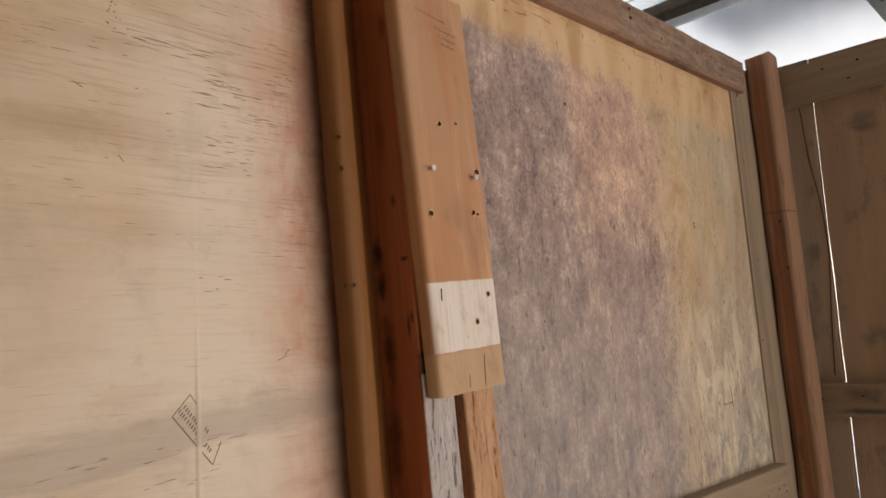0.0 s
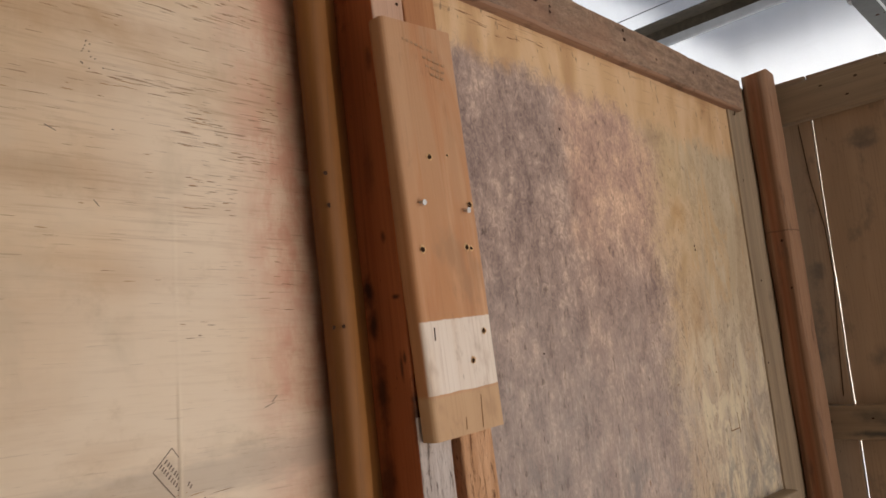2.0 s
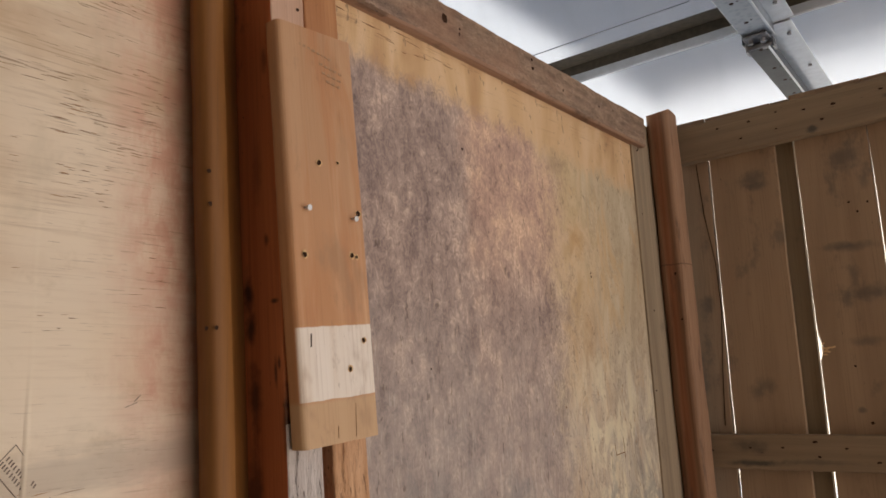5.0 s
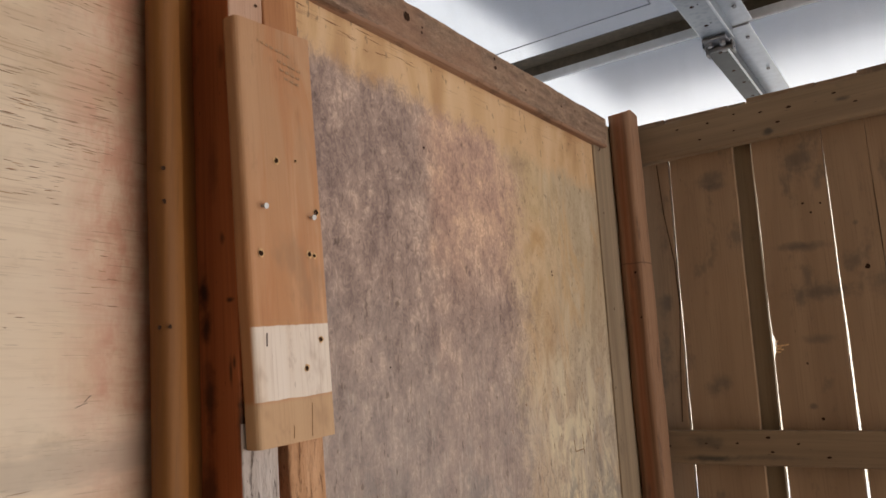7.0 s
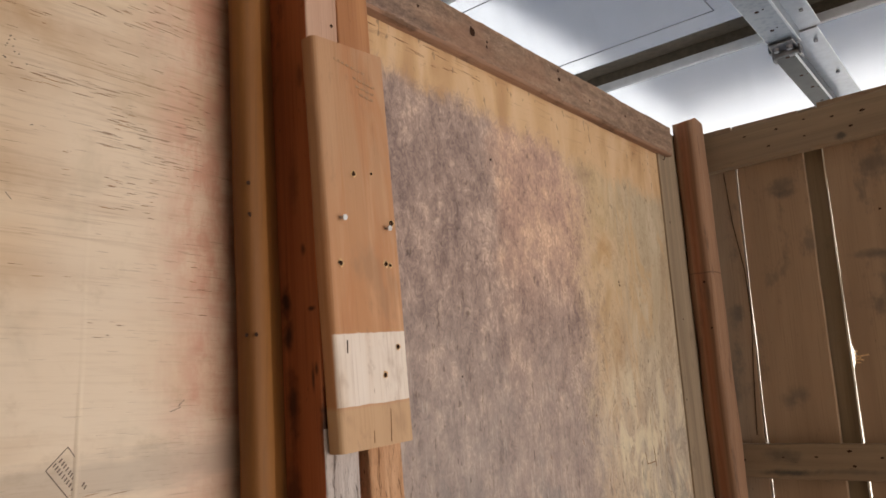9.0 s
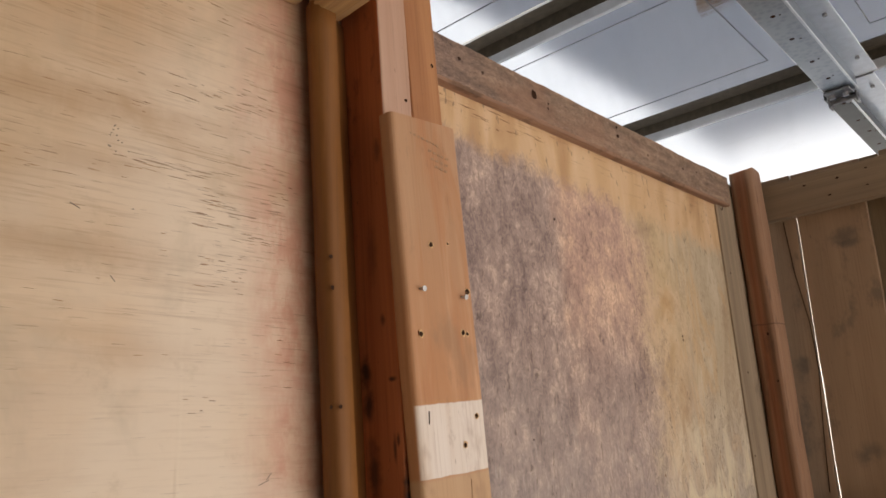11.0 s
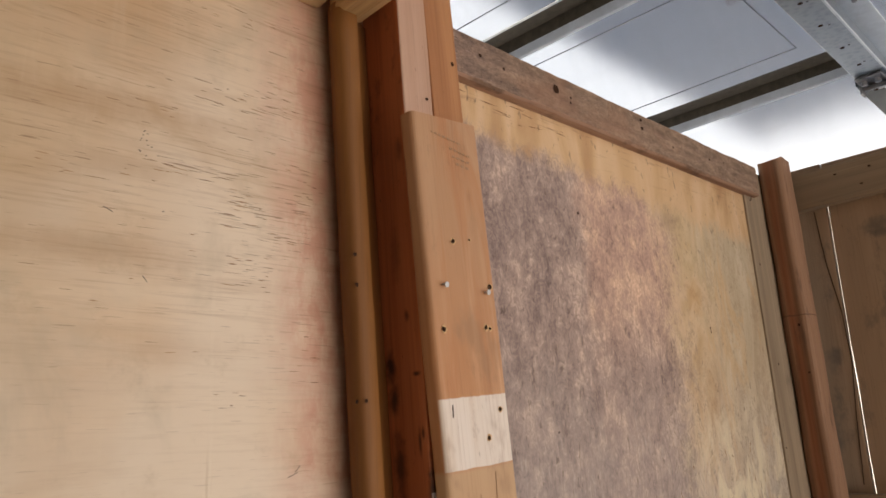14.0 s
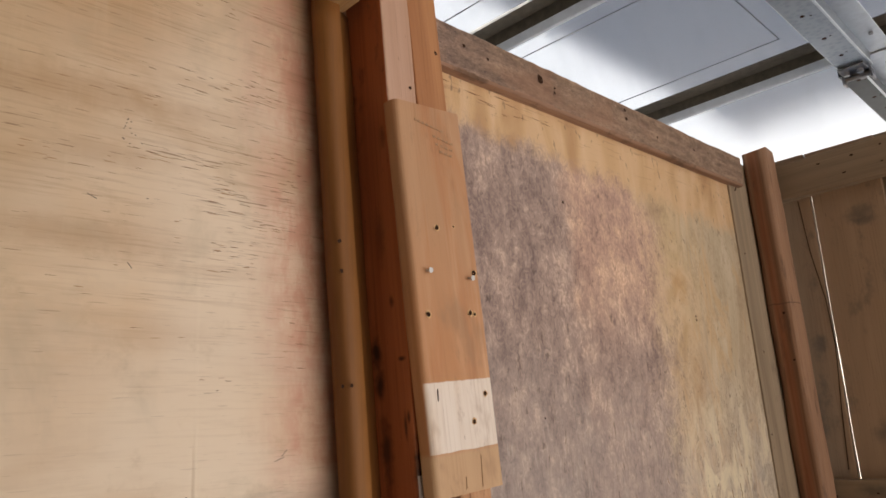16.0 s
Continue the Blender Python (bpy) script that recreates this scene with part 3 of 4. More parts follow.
def box(x0, x1, y0, y1, z0, z1, bevel=0.0, seg=2, bm=None):
    own = bm is None
    bm = bm or bmesh.new()
    vs = bmesh.ops.create_cube(bm, size=1.0)["verts"]
    for v in vs:
        v.co = Vector(((x0 + x1) / 2 + v.co.x * (x1 - x0), (y0 + y1) / 2 + v.co.y * (y1 - y0), (z0 + z1) / 2 + v.co.z * (z1 - z0)))
    if bevel and own:
        bmesh.ops.bevel(bm, geom=bm.edges[:], offset=bevel, segments=seg, profile=0.6, affect="EDGES")
    return bm


def timber(length, width, thick, bevel=0.002, wobble=0.0008, cuts=24, seed=0, seg=3, ends=None):
    """A length of timber along +x, with eased edges and a slightly uneven surface. Width runs along y, thickness along z."""
    bm = box(0, length, -width / 2, width / 2, -thick / 2, thick / 2)
    long = [e for e in bm.edges if abs(e.verts[0].co.x - e.verts[1].co.x) > length / 2]
    bmesh.ops.bevel(bm, geom=long, offset=bevel, segments=seg, profile=0.5, affect="EDGES")
    across = [e for e in bm.edges if abs(e.verts[0].co.x - e.verts[1].co.x) > length / 2]
    bmesh.ops.subdivide_edges(bm, edges=across, cuts=cuts)
    for v in bm.verts:
        p = v.co
        n = noise.noise_vector(Vector((p.x * 9 + seed * 3.7, p.y * 25, p.z * 25)))
        v.co = p + Vector((0 if 0 < p.x < length else n.x, n.y, n.z)) * wobble
    if ends:
        ends(bm)
    return bm


def along(p0, p1, normal):
    """The pose of a timber from p0 to p1 whose wide face looks along normal."""
    x = (Vector(p1) - Vector(p0)).normalized()
    z = Vector(normal)
    z = (z - x * z.dot(x)).normalized()
    y = z.cross(x)
    m = Matrix((x, y, z)).transposed().to_4x4()
    m.translation = Vector(p0)
    return m


def beam(name, p0, p1, normal, width, thick, mat, parent=None, label="", **kw):
    """A timber from p0 to p1: the middle of its front face, which looks along normal."""
    n = Vector(normal).normalized()
    length = (Vector(p1) - Vector(p0)).length
    m = along(p0, p1, normal)
    m = m @ Matrix.Translation((0, 0, -thick / 2))
    return part(name, timber(length, width, thick, **kw), mat, parent, label, m)


def prism(points, axis, a, b, bevel=0.0, cuts=0):
    """A plan or section outline pushed along x ('x') or z ('z') from a to b."""
    bm = bmesh.new()
    rows = []
    for s in np.linspace(a, b, cuts + 2):
        rows.append([bm.verts.new((s, p, q) if axis == "x" else (p, q, s)) for p, q in points])
    n = len(points)
    for r0, r1 in zip(rows, rows[1:]):
        for i in range(n):
            bm.faces.new((r0[i], r0[(i + 1) % n], r1[(i + 1) % n], r1[i]))
    bm.faces.new(rows[0][::-1])
    bm.faces.new(rows[-1])
    bmesh.ops.recalc_face_normals(bm, faces=bm.faces[:])
    if bevel:
        bmesh.ops.bevel(bm, geom=[e for e in bm.edges if e.calc_face_angle(0) > 0.5], offset=bevel, segments=2, profile=0.5, affect="EDGES")
    return bm


def blob(r, seed, flat=0.25):
    """A small uneven disc facing +x, for holes and knots."""
    rng = random.Random(seed)
    bm = bmesh.new()
    ring = [bm.verts.new((0, math.cos(a) * r * rng.uniform(0.65, 1.15), math.sin(a) * r * rng.uniform(0.65, 1.15))) for a in [i * math.tau / 9 for i in range(9)]]
    mid = bm.verts.new((-r * flat, 0, 0))
    for i in range(9):
        bm.faces.new((ring[i], ring[(i + 1) % 9], mid))
    return bm


def cyl(r, h, n=16, r2=None):
    bm = bmesh.new()
    bmesh.ops.create_cone(bm, cap_ends=True, segments=n, radius1=r, radius2=r if r2 is None else r2, depth=h)
    return bm


def thing(name, label, category, group="", kind="", at=(0, 0, 0)):
    ob = new(name)
    ob.location = at
    ob.empty_display_size = 0.05
    return tagged(ob, label, category, group, kind)


PLY = -0.516          # face of the plywood of the long wall
FAR = 1.44            # front of the rails of the slatted wall

# ---- ground and shell ----
tagged(part("ground", box(-60, 60, -60, 60, -0.3, -0.02), M_GROUND), "pale gravel ground outside the shelter", "ground", kind="structure")
tagged(part("floor", box(-1.2, 2.4, -1.7, 1.52, -0.018, 0.0), M_FLOOR), "grey concrete slab under the pen", "floor", kind="structure")
# back and side walls are unseen, added to block light from behind and beside
tagged(part("wall_back", box(-1.6, 2.6, -1.8, -1.7, -0.02, 2.45), M_WALL), "unseen plain grey wall added behind to block light", "wall", kind="structure")
tagged(part("wall_side", box(2.3, 2.4, -1.7, 0.75, -0.018, 2.45), M_WALL), "unseen plain grey side wall added to block light", "wall", kind="structure")
# unseen soffit, added and sized to cast the ground shade the door reflects
tagged(part("ceiling", box(-2.48, 2.6, -1.8, 3.12, 2.45, 2.5), M_CEIL), "unseen dark soffit added above the raised door to block sky and sun", "ceiling", kind="structure")

tagged(part("backdrop", box(-9, 5, 11.0, 11.3, -0.1, 5.6), plain("pale_stucco", (0.46, 0.405, 0.335), 0.9, 0.0, 0.12, 3)), "pale sunlit wall in the distance beyond the boards", "backdrop", kind="structure")

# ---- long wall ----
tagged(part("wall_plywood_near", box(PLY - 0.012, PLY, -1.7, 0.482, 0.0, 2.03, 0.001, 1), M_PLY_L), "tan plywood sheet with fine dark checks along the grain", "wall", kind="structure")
tagged(part("wall_plywood_far", box(PLY - 0.012, PLY, 0.486, 1.40, 0.0, 1.975, 0.001, 1), M_PLY_R), "plywood sheet with mottled grey-violet stain fading to ochre", "wall", kind="structure")

# ---- slatted wall ----
slats = thing("slatted_wall", "weathered brown board wall with bright gaps between the boards", "wall", kind="structure", at=(0, FAR, 0))

for name, z0, z1 in (("top_rail", 1.908, 1.979), ("middle_rail", 1.3356, 1.3944), ("bottom_rail", 0.20, 0.27)):
    beam(name, (-0.492, 0, (z0 + z1) / 2), (0.33, 0, (z0 + z1) / 2), (0, -1, 0), z1 - z0, 0.025, M_SLAT_RAIL, slats, bevel=0.003, wobble=0.0012, cuts=60, seed=z0)


for x, z, w in ((-0.3917, 1.959, 2), (-0.3518, 1.930, 2), (-0.334, 1.958, 2), (-0.2885, 1.932, 1.6), (-0.286, 1.963, 1.6), (-0.240, 1.955, 2), (-0.214, 1.930, 2.4), (-0.193, 1.9525, 2.6), (-0.120, 1.958, 2), (-0.09, 1.935, 2),
                (-0.467, 1.3665, 2), (-0.400, 1.372, 1.6), (-0.346, 1.373, 2), (-0.294, 1.383, 2.4), (-0.289, 1.359, 2), (-0.247, 1.373, 2), (-0.203, 1.352, 2.2)):
    part("nail_hole", blob(0.0012 * w, int(abs(x) * 9999), 0.1), M_HOLE, slats, m=Matrix.Translation((x, -0.0012, z)) @ pose(0, 0, 0, 0, 0, -90) @ Matrix.Diagonal((1, 1.5, 0.8, 1)))


def u(v):
    """Plan place of a slat edge, from the face of the rails back to the slats."""
    return 1.2 * (0.04 + (v - 0.04) * 1.0195)


def slat(lt, rt, lb, rb, mat, back=0.0, seed=0, notch=None):
    """An upright board; edges are given at the top rail and at the middle rail."""
    z0, z1, za, zb = 0.01, 1.9955 + 0.0018 * math.sin(seed * 2.3), 1.908, 1.3944
    ct, cb = (u(lt) + u(rt)) / 2, (u(lb) + u(rb)) / 2
    k = (ct - cb) / (za - zb)
    p0, p1 = (cb + k * (z0 - zb), 0.027 + back, z0), (cb + k * (z1 - zb), 0.027 + back, z1)

    def shape(bm):
        if notch:
            for v in bm.verts:
                d = abs(v.co.x - (notch[0] - z0))
                if d < notch[1] and v.co.y * notch[2] > 0:
                    v.co.y -= notch[2] * (1 - d / notch[1])

    w = ((u(rt) - u(lt)) + (u(rb) - u(lb))) / 2
    return beam("slat", p0, p1, (0, -1, 0), w, 0.0120, mat, slats, bevel=0.001, wobble=0.0011, cuts=90, seed=seed, ends=shape)


slat(-0.452, -0.3490, -0.460, -0.3553, M_SLAT, seed=1)
slat(-0.3445, -0.2480, -0.3529, -0.2530, M_SLAT, seed=2)
slat(-0.2560, -0.2222, -0.2610, -0.2312, M_SLAT_OLIVE, 0.0145, seed=3)
slat(-0.2200, -0.1236, -0.2232, -0.1308, M_SLAT, seed=4, notch=(1.541, 0.020, 0.0085))
for dz, a, n in ((-0.004, 12, 0.013), (-0.001, -8, 0.022), (0.003, 30, 0.010), (-0.007, -28, 0.010), (-0.010, 5, 0.008), (0.006, -35, 0.006)):
    part("splinter", box(0, n, -0.001, 0.0006, -0.0013, 0.0013), M_SPLIT, slats, m=Matrix.Translation((-0.2695, 0.0262, 1.537 + dz)) @ Matrix.Rotation(radians(a), 4, "Y"))
slat(-0.1220, -0.0704, -0.1272, -0.0690, M_SLAT, seed=5)
slat(-0.0698, -0.0274, -0.0676, -0.0302, M_SLAT, seed=6)
for i, left in enumerate((-0.0258, 0.073, 0.171)):
    slat(left, left + 0.0935, left - 0.002, left + 0.0915, M_SLAT if i % 3 else M_SLAT_RAIL, seed=7 + i)

for x, z, r in ((-0.196, 1.782, 0.0022), (-0.168, 1.778, 0.0022), (-0.185, 1.764, 0.0026), (-0.111, 1.659, 0.0045), (-0.222, 1.505, 0.0022), (-0.209, 1.412, 0.003)):
    part("nail_hole", blob(r, int(abs(x) * 9999), 0.1), M_HOLE, slats, m=Matrix.Translation((x, 0.0256, z)) @ pose(0, 0, 0, 0, 0, -90))

# a long drying crack in the first board
way = [(-0.4489, 1.906), (-0.4442, 1.8053), (-0.4328, 1.7094), (-0.4312, 1.6234), (-0.441, 1.52), (-0.4488, 1.4083)]
for (xa, za), (xb, zb) in zip(way, way[1:]):
    part("crack", box(-0.0007, 0.0007, -0.0004, 0.0004, 0, math.hypot(xb - xa, zb - za)), M_HOLE, slats, m=Matrix.Translation((xa, 0.0262, za)) @ Matrix.Rotation(math.atan2(xb - xa, zb - za), 4, "Y"))

# ---- timbers of the long wall ----
outline = [(PLY, 1.9305), (-0.5035, 1.9305), (-0.5005, 1.9330), (-0.5000, 1.9345), (-0.5000, 1.9859), (-0.5015, 1.9879), (PLY, 1.9879)]
bm = prism([(-z, x) for x, z in outline], "x", 0.5403, 1.354, 0.0, 110)
for v in bm.verts:
    v.co += (noise.noise_vector(v.co * 16) * 0.0012 + noise.noise_vector(v.co * 70) * 0.0009) * (0.3 if v.co.z < PLY + 0.002 else 1.0)
# own x along the grain: x is the world's y, y points down, z out of the wall
lay = Matrix(((0, 0, 1, 0), (1, 0, 0, 0), (0, -1, 0, 0), (0, 0, 0, 1)))
plate = part("top_plate", bm, M_PLATE, m=lay)
tagged(plate, "weathered grey-brown top plate with knots and nail holes, along the wall", "timber plate")
# downward faces get a lighter pink: wear, plus bounce light painted in
plate.data.materials.append(wood("pink_weathered_lit_edge", (0.46, 0.295, 0.205), (0.25, 0.145, 0.095), (0.12, 0.075, 0.05), 0.8, 0.8, 40, 0.52, 0.9))
for p in plate.data.polygons:
    if p.normal.y > 0.35:
        p.material_index = 1
for y, z, r in ((0.7553, 1.9655, 0.0075), (0.7859, 1.9615, 0.0022), (0.7848, 1.9543, 0.0022), (0.9612, 1.9768, 0.003), (0.9622, 1.9635, 0.004), (1.0498, 1.9543, 0.0025), (1.1701, 1.9604, 0.0025), (0.6106, 1.9655, 0.003), (0.5545, 1.9706, 0.003), (0.5586, 1.9635, 0.003), (0.5657, 1.9676, 0.002), (0.6524, 1.9615, 0.0025), (1.222, 1.9666, 0.002)):
    part("nail_hole", blob(r, int(y * 999), 0.05), M_HOLE, plate, m=plate.matrix_basis.inverted() @ Matrix.Translation((-0.4988, y, z)))

low = beam("bottom_plate", (-0.490, 0.56, 1.236), (-0.490, 1.312, 1.236), (1, 0, 0), 0.074, 0.026, M_GREYWOOD, bevel=0.003, wobble=0.001, cuts=40, seed=4)
tagged(low, "grey weathered rail low on the plywood wall", "timber rail")
trim = beam("edge_batten", (-0.5120, 1.3675, 0.0), (-0.5120, 1.3675, 1.985), (1, 0, 0), 0.102, 0.004, M_GREYWOOD, bevel=0.001, wobble=0.0006, cuts=60, seed=9)
tagged(trim, "thin grey timber batten at the corner of the wall", "batten")


for y, z in ((1.322, 1.478), (1.345, 1.62), (1.335, 1.80)):
    part("nail_hole", blob(0.0022, int(z * 999), 0.1), M_HOLE, trim, m=trim.matrix_basis.inverted() @ Matrix.Translation((-0.5112, y, z)))
for y, z, r in ((1.289, 1.262, 0.0016), (1.262, 1.240, 0.0022), (1.283, 1.243, 0.002), (1.291, 1.232, 0.0022), (1.218, 1.237, 0.0022), (1.15, 1.245, 0.002)):
    part("nail_hole", blob(r, int(y * 999), 0.1), M_HOLE, low, m=low.matrix_basis.inverted() @ Matrix.Translation((-0.4892, y, z)))


def post_top(bm):
    for v in bm.verts:
        if v.co.x > 1.985:
            v.co.x += 0.006 * noise.noise(Vector((v.co.y * 60, v.co.z * 60, 3.1)))


post = beam("corner_post", (-0.4872, 1.387, 0.0), (-0.4872, 1.387, 2.0045), (0, -1, 0), 0.0475, 0.046, M_POST, bevel=0.009, wobble=0.0024, cuts=90, seed=5, ends=post_top)
tagged(post, "russet square timber post with rounded edges in the corner", "post")
for x, z, r in ((-0.481, 1.688, 0.003), (-0.477, 1.603, 0.002)):
    part("knot", blob(r, int(z * 999)), M_HOLE, post, m=post.matrix_basis.inverted() @ Matrix.Translation((x, 1.3855, z)) @ pose(0, 0, 0, 0, 0, -90))

# the pair of studs where two wall frames meet
stud = beam("wall_stud", (-0.457, 0.545, 0.0), (-0.457, 0.463, 2.03), (1, 0, 0), 0.039, 0.058, M_RED, bevel=0.002, wobble=0.0008, cuts=80, seed=11)
tagged(stud, "dark red stud, planed pink above and whitewashed rough below", "stud")
stud.data.materials.append(M_PINK)
stud.data.materials.append(M_WHITE)
for p in stud.data.polygons:
    if p.normal.z > 0.7:
        p.material_index = 1 if p.center.x > 1.78 else 2 if p.center.x < 1.475 else 0
stud2 = beam("wall_stud", (-0.457, 0.633, 0.0), (-0.457, 0.501, 2.005), (1, 0, 0), 0.042, 0.058, M_ORANGE, bevel=0.002, wobble=0.0008, cuts=80, seed=12)
tagged(stud2, "orange pine stud, rough sawn in its lower part", "stud")
stud2.data.materials.append(M_SAWN)
for p in stud2.data.polygons:
    if p.center.x < 1.65:
        p.material_index = 1
part("nail_hole", blob(0.002, 5), M_HOLE, stud, m=stud.matrix_basis.inverted() @ Matrix.Translation((-0.4565, 0.481, 1.853)))
part("nail_hole", blob(0.0025, 6), M_HOLE, stud2, m=stud2.matrix_basis.inverted() @ Matrix.Translation((-0.4565, 0.520, 1.905)))

section = [(-0.516, 0.4225), (-0.505, 0.4145), (-0.492, 0.4105), (-0.483, 0.4125), (-0.480, 0.4180), (-0.480, 0.4310), (-0.486, 0.4355), (-0.497, 0.4400), (-0.509, 0.4638), (-0.516, 0.4638)]
bm = prism(section, "z", 0.0, 1.944, 0.0, 60)
for v in bm.verts:
    v.co += Vector((0.0010 * noise.noise(v.co * 12), -0.041 * (v.co.z - 1.5) + 0.0012 * noise.noise(v.co * 9 + Vector((5, 0, 0))), 0))
up = Matrix(((0, 0, 1, 0), (0, 1, 0, 0), (-1, 0, 0, 0), (0, 0, 0, 1)))
bmesh.ops.transform(bm, matrix=up, verts=bm.verts[:])
batten = part("wall_batten", bm, M_BATTEN, m=up.inverted(), smooth=True)
tagged(batten, "brown rounded batten in the corner beside the stud", "batten")
for x, y, z in ((-0.4797, 0.4052, 1.6872), (-0.4797, 0.4066, 1.6596), (-0.4850, 0.4082, 1.5576), (-0.4795, 0.4140, 1.5576)):
    part("nail_hole", blob(0.0022, int(z * 9999 + y * 99)), M_HOLE, batten, m=batten.matrix_basis.inverted() @ Matrix.Translation((x + 0.0005, y, z)))


joist = part("roof_joist", prism([(0.395, 2.03), (0.393, 1.938), (0.398, 1.933), (0.418, 1.933), (0.431, 1.940), (0.4455, 1.962), (0.4455, 2.03)], "x", -0.497, 1.3, 0.0015), M_JOIST)
tagged(joist, "golden pine joist with a waned lower edge", "joist")
rail = prism([(PLY, -1.7), (-0.468, -1.7), (-0.468, 0.345), (-0.476, 0.375), (-0.488, 0.3915), (PLY, 0.3915)], "z", 1.948, 2.03, 0.004)
# laid out with its own x along the grain
turn = Matrix(((0, 1, 0, 0), (-1, 0, 0, 0), (0, 0, 1, 0), (0, 0, 0, 1)))
bmesh.ops.transform(rail, matrix=turn, verts=rail.verts[:])
rail = part("wall_rail", rail, M_RAIL, m=turn.inverted())
tagged(rail, "golden pine rail along the top of the plywood", "timber rail")

# ---- the block nailed over the two studs ----
block = beam("timber_block", (-0.437, 0.512, 1.460), (-0.437, 0.486, 1.826), (1, 0, 0), 0.088, 0.0195, M_BLOCK, bevel=0.0055, wobble=0.0008, cuts=40, seed=21, seg=4)
tagged(block, "honey pine block with a pale bare band, nailed over two studs", "timber block")
inv = block.matrix_basis.inverted()
for y, z, r in ((0.470, 1.6176, 0.0022), (0.5244, 1.6224, 0.0022), (0.5300, 1.6215, 0.0016), (0.4872, 1.7016, 0.0022), (0.5328, 1.662, 0.0026), (0.5364, 1.5468, 0.0018), (0.5196, 1.5216, 0.002), (0.509, 1.706, 0.0012)):
    part("hole_rim", blob(r * 1.8, int(y * 7777), 0.1), M_SPLIT, block, m=inv @ Matrix.Translation((-0.4364, y + 0.0004, z)))
    part("nail_hole", blob(r * 1.2, int(y * 9999)), M_HOLE, block, m=inv @ Matrix.Translation((-0.4361, y, z)))
part("split", box(-0.4372, -0.4362, 0.4758, 0.4766, 1.540, 1.551), M_HOLE, block, m=inv)
for y, z0, z1, w in ((0.5255, 1.464, 1.492, 0.00025), (0.505, 1.464, 1.474, 0.0002)):
    part("split", box(-0.4372, -0.43648, y, y + w, z0, z1), M_CHECK_PALE, block, m=inv)
for row, (y0, y1, z) in enumerate(((0.466, 0.5, 1.8065), (0.489, 0.516, 1.7945), (0.492, 0.514, 1.787), (0.497, 0.510, 1.780))):
    y = y0
    while y < y1:
        w = 0.0012 + 0.003 * abs(math.sin(y * 977 + row))
        part("ink_bar", box(-0.43655, -0.43635, y, y + w, z - (y - y0) * 0.12, z - (y - y0) * 0.12 + 0.0022), M_INK_PALE, block, m=inv)
        y += w + 0.0022

for y, z in ((0.4715, 1.6585), (0.5260, 1.6565)):
    nail = thing("nail", "bright round-headed nail standing out of the timber block", "nail", "nails in the block", at=(-0.437, y, z))
    nail.matrix_basis = Matrix.Translation((-0.437, y, z)) @ pose(0, 0, 0, 0, 8, 4)
    part("shank", cyl(0.0011, 0.020, 10), M_NAIL, nail, m=pose(-0.0050, 0, 0, 0, 90, 0), smooth=False)
    part("head", cyl(0.0026, 0.0012, 16), M_NAIL, nail, m=pose(0.0054, 0, 0, 0, 90, 0))

# ---- ink stamp and marks on the plywood ----
near = bpy.data.objects["wall_plywood_near"]
# a blister in the veneer that stands up along a seam and dies out upwards
bm = bmesh.new()
rows = []
for i in range(61):
    z = 1.0 + i * 0.0091
    fade = min(1.0, max(0.0, (1.545 - z) / 0.09))
    mid = 0.2895 + 0.0008 * noise.noise(Vector((0, 0, z * 14)))
    rows.append([bm.verts.new((PLY - 0.0002 + 0.0010 * fade * (0.5 + 0.5 * math.cos(math.pi * a)), mid + 0.0042 * a, z)) for a in (-1, -0.7, -0.4, -0.15, 0, 0.15, 0.4, 0.7, 1)])
for r0, r1 in zip(rows, rows[1:]):
    for a in range(8):
        bm.faces.new((r0[a], r0[a + 1], r1[a + 1], r1[a]))
part("raised_seam", bm, M_PLY_L, near, smooth=True)
corners = [(0.283, 1.477), (0.269, 1.462), (0.300, 1.423), (0.308, 1.441)]


def stroke(a, b, w, parent, name="ink_line", mat=None, depth=0.0003):
    (y0, z0), (y1, z1) = a, b
    length = math.hypot(y1 - y0, z1 - z0)
    part(name, box(0, depth, 0, length, -w / 2, w / 2), mat or M_INK, parent, m=Matrix.Translation((PLY, y0, z0)) @ Matrix.Rotation(math.atan2(z1 - z0, y1 - y0), 4, "X"))


def sliver(a, b, w, parent, name, mat, depth=0.00015):
    """A crack that tapers to both ends, standing a hair proud of the wall's face."""
    (y0, z0), (y1, z1) = a, b
    n = math.hypot(y1 - y0, z1 - z0)
    bm = prism([(0, 0), (0.3 * n, w * 0.55), (0.7 * n, w * 0.35), (n, w * 0.1), (0.6 * n, -w * 0.45), (0.25 * n, -w * 0.4)], "x", 0.0, depth)
    part(name, bm, mat, parent, m=Matrix.Translation((PLY, y0, z0)) @ Matrix.Rotation(math.atan2(z1 - z0, y1 - y0), 4, "X"))


def between(a, b, t):
    return (a[0] + (b[0] - a[0]) * t, a[1] + (b[1] - a[1]) * t)


stroke(corners[0], corners[1], 0.0006, near)
stroke(corners[1], corners[2], 0.0007, near)
stroke(corners[2], between(corners[2], corners[3], 0.9), 0.0005, near)
stroke(corners[0], between(corners[0], corners[3], 0.35), 0.0005, near)
for row, (inset, t0, t1) in enumerate(((0.24, 0.04, 0.62), (0.48, 0.06, 0.50), (0.62, 0.60, 0.72), (0.22, 0.74, 0.86))):
    t = t0
    while t < t1:
        a = between(between(corners[1], corners[2], t), between(corners[0], corners[3], t), inset)
        b = between(between(corners[1], corners[2], t), between(corners[0], corners[3], t), inset + 0.16)
        stroke(a, b, 0.0009, near, "ink_bar")
        t += 0.045 + 0.02 * abs(math.sin(t * 71 + row))

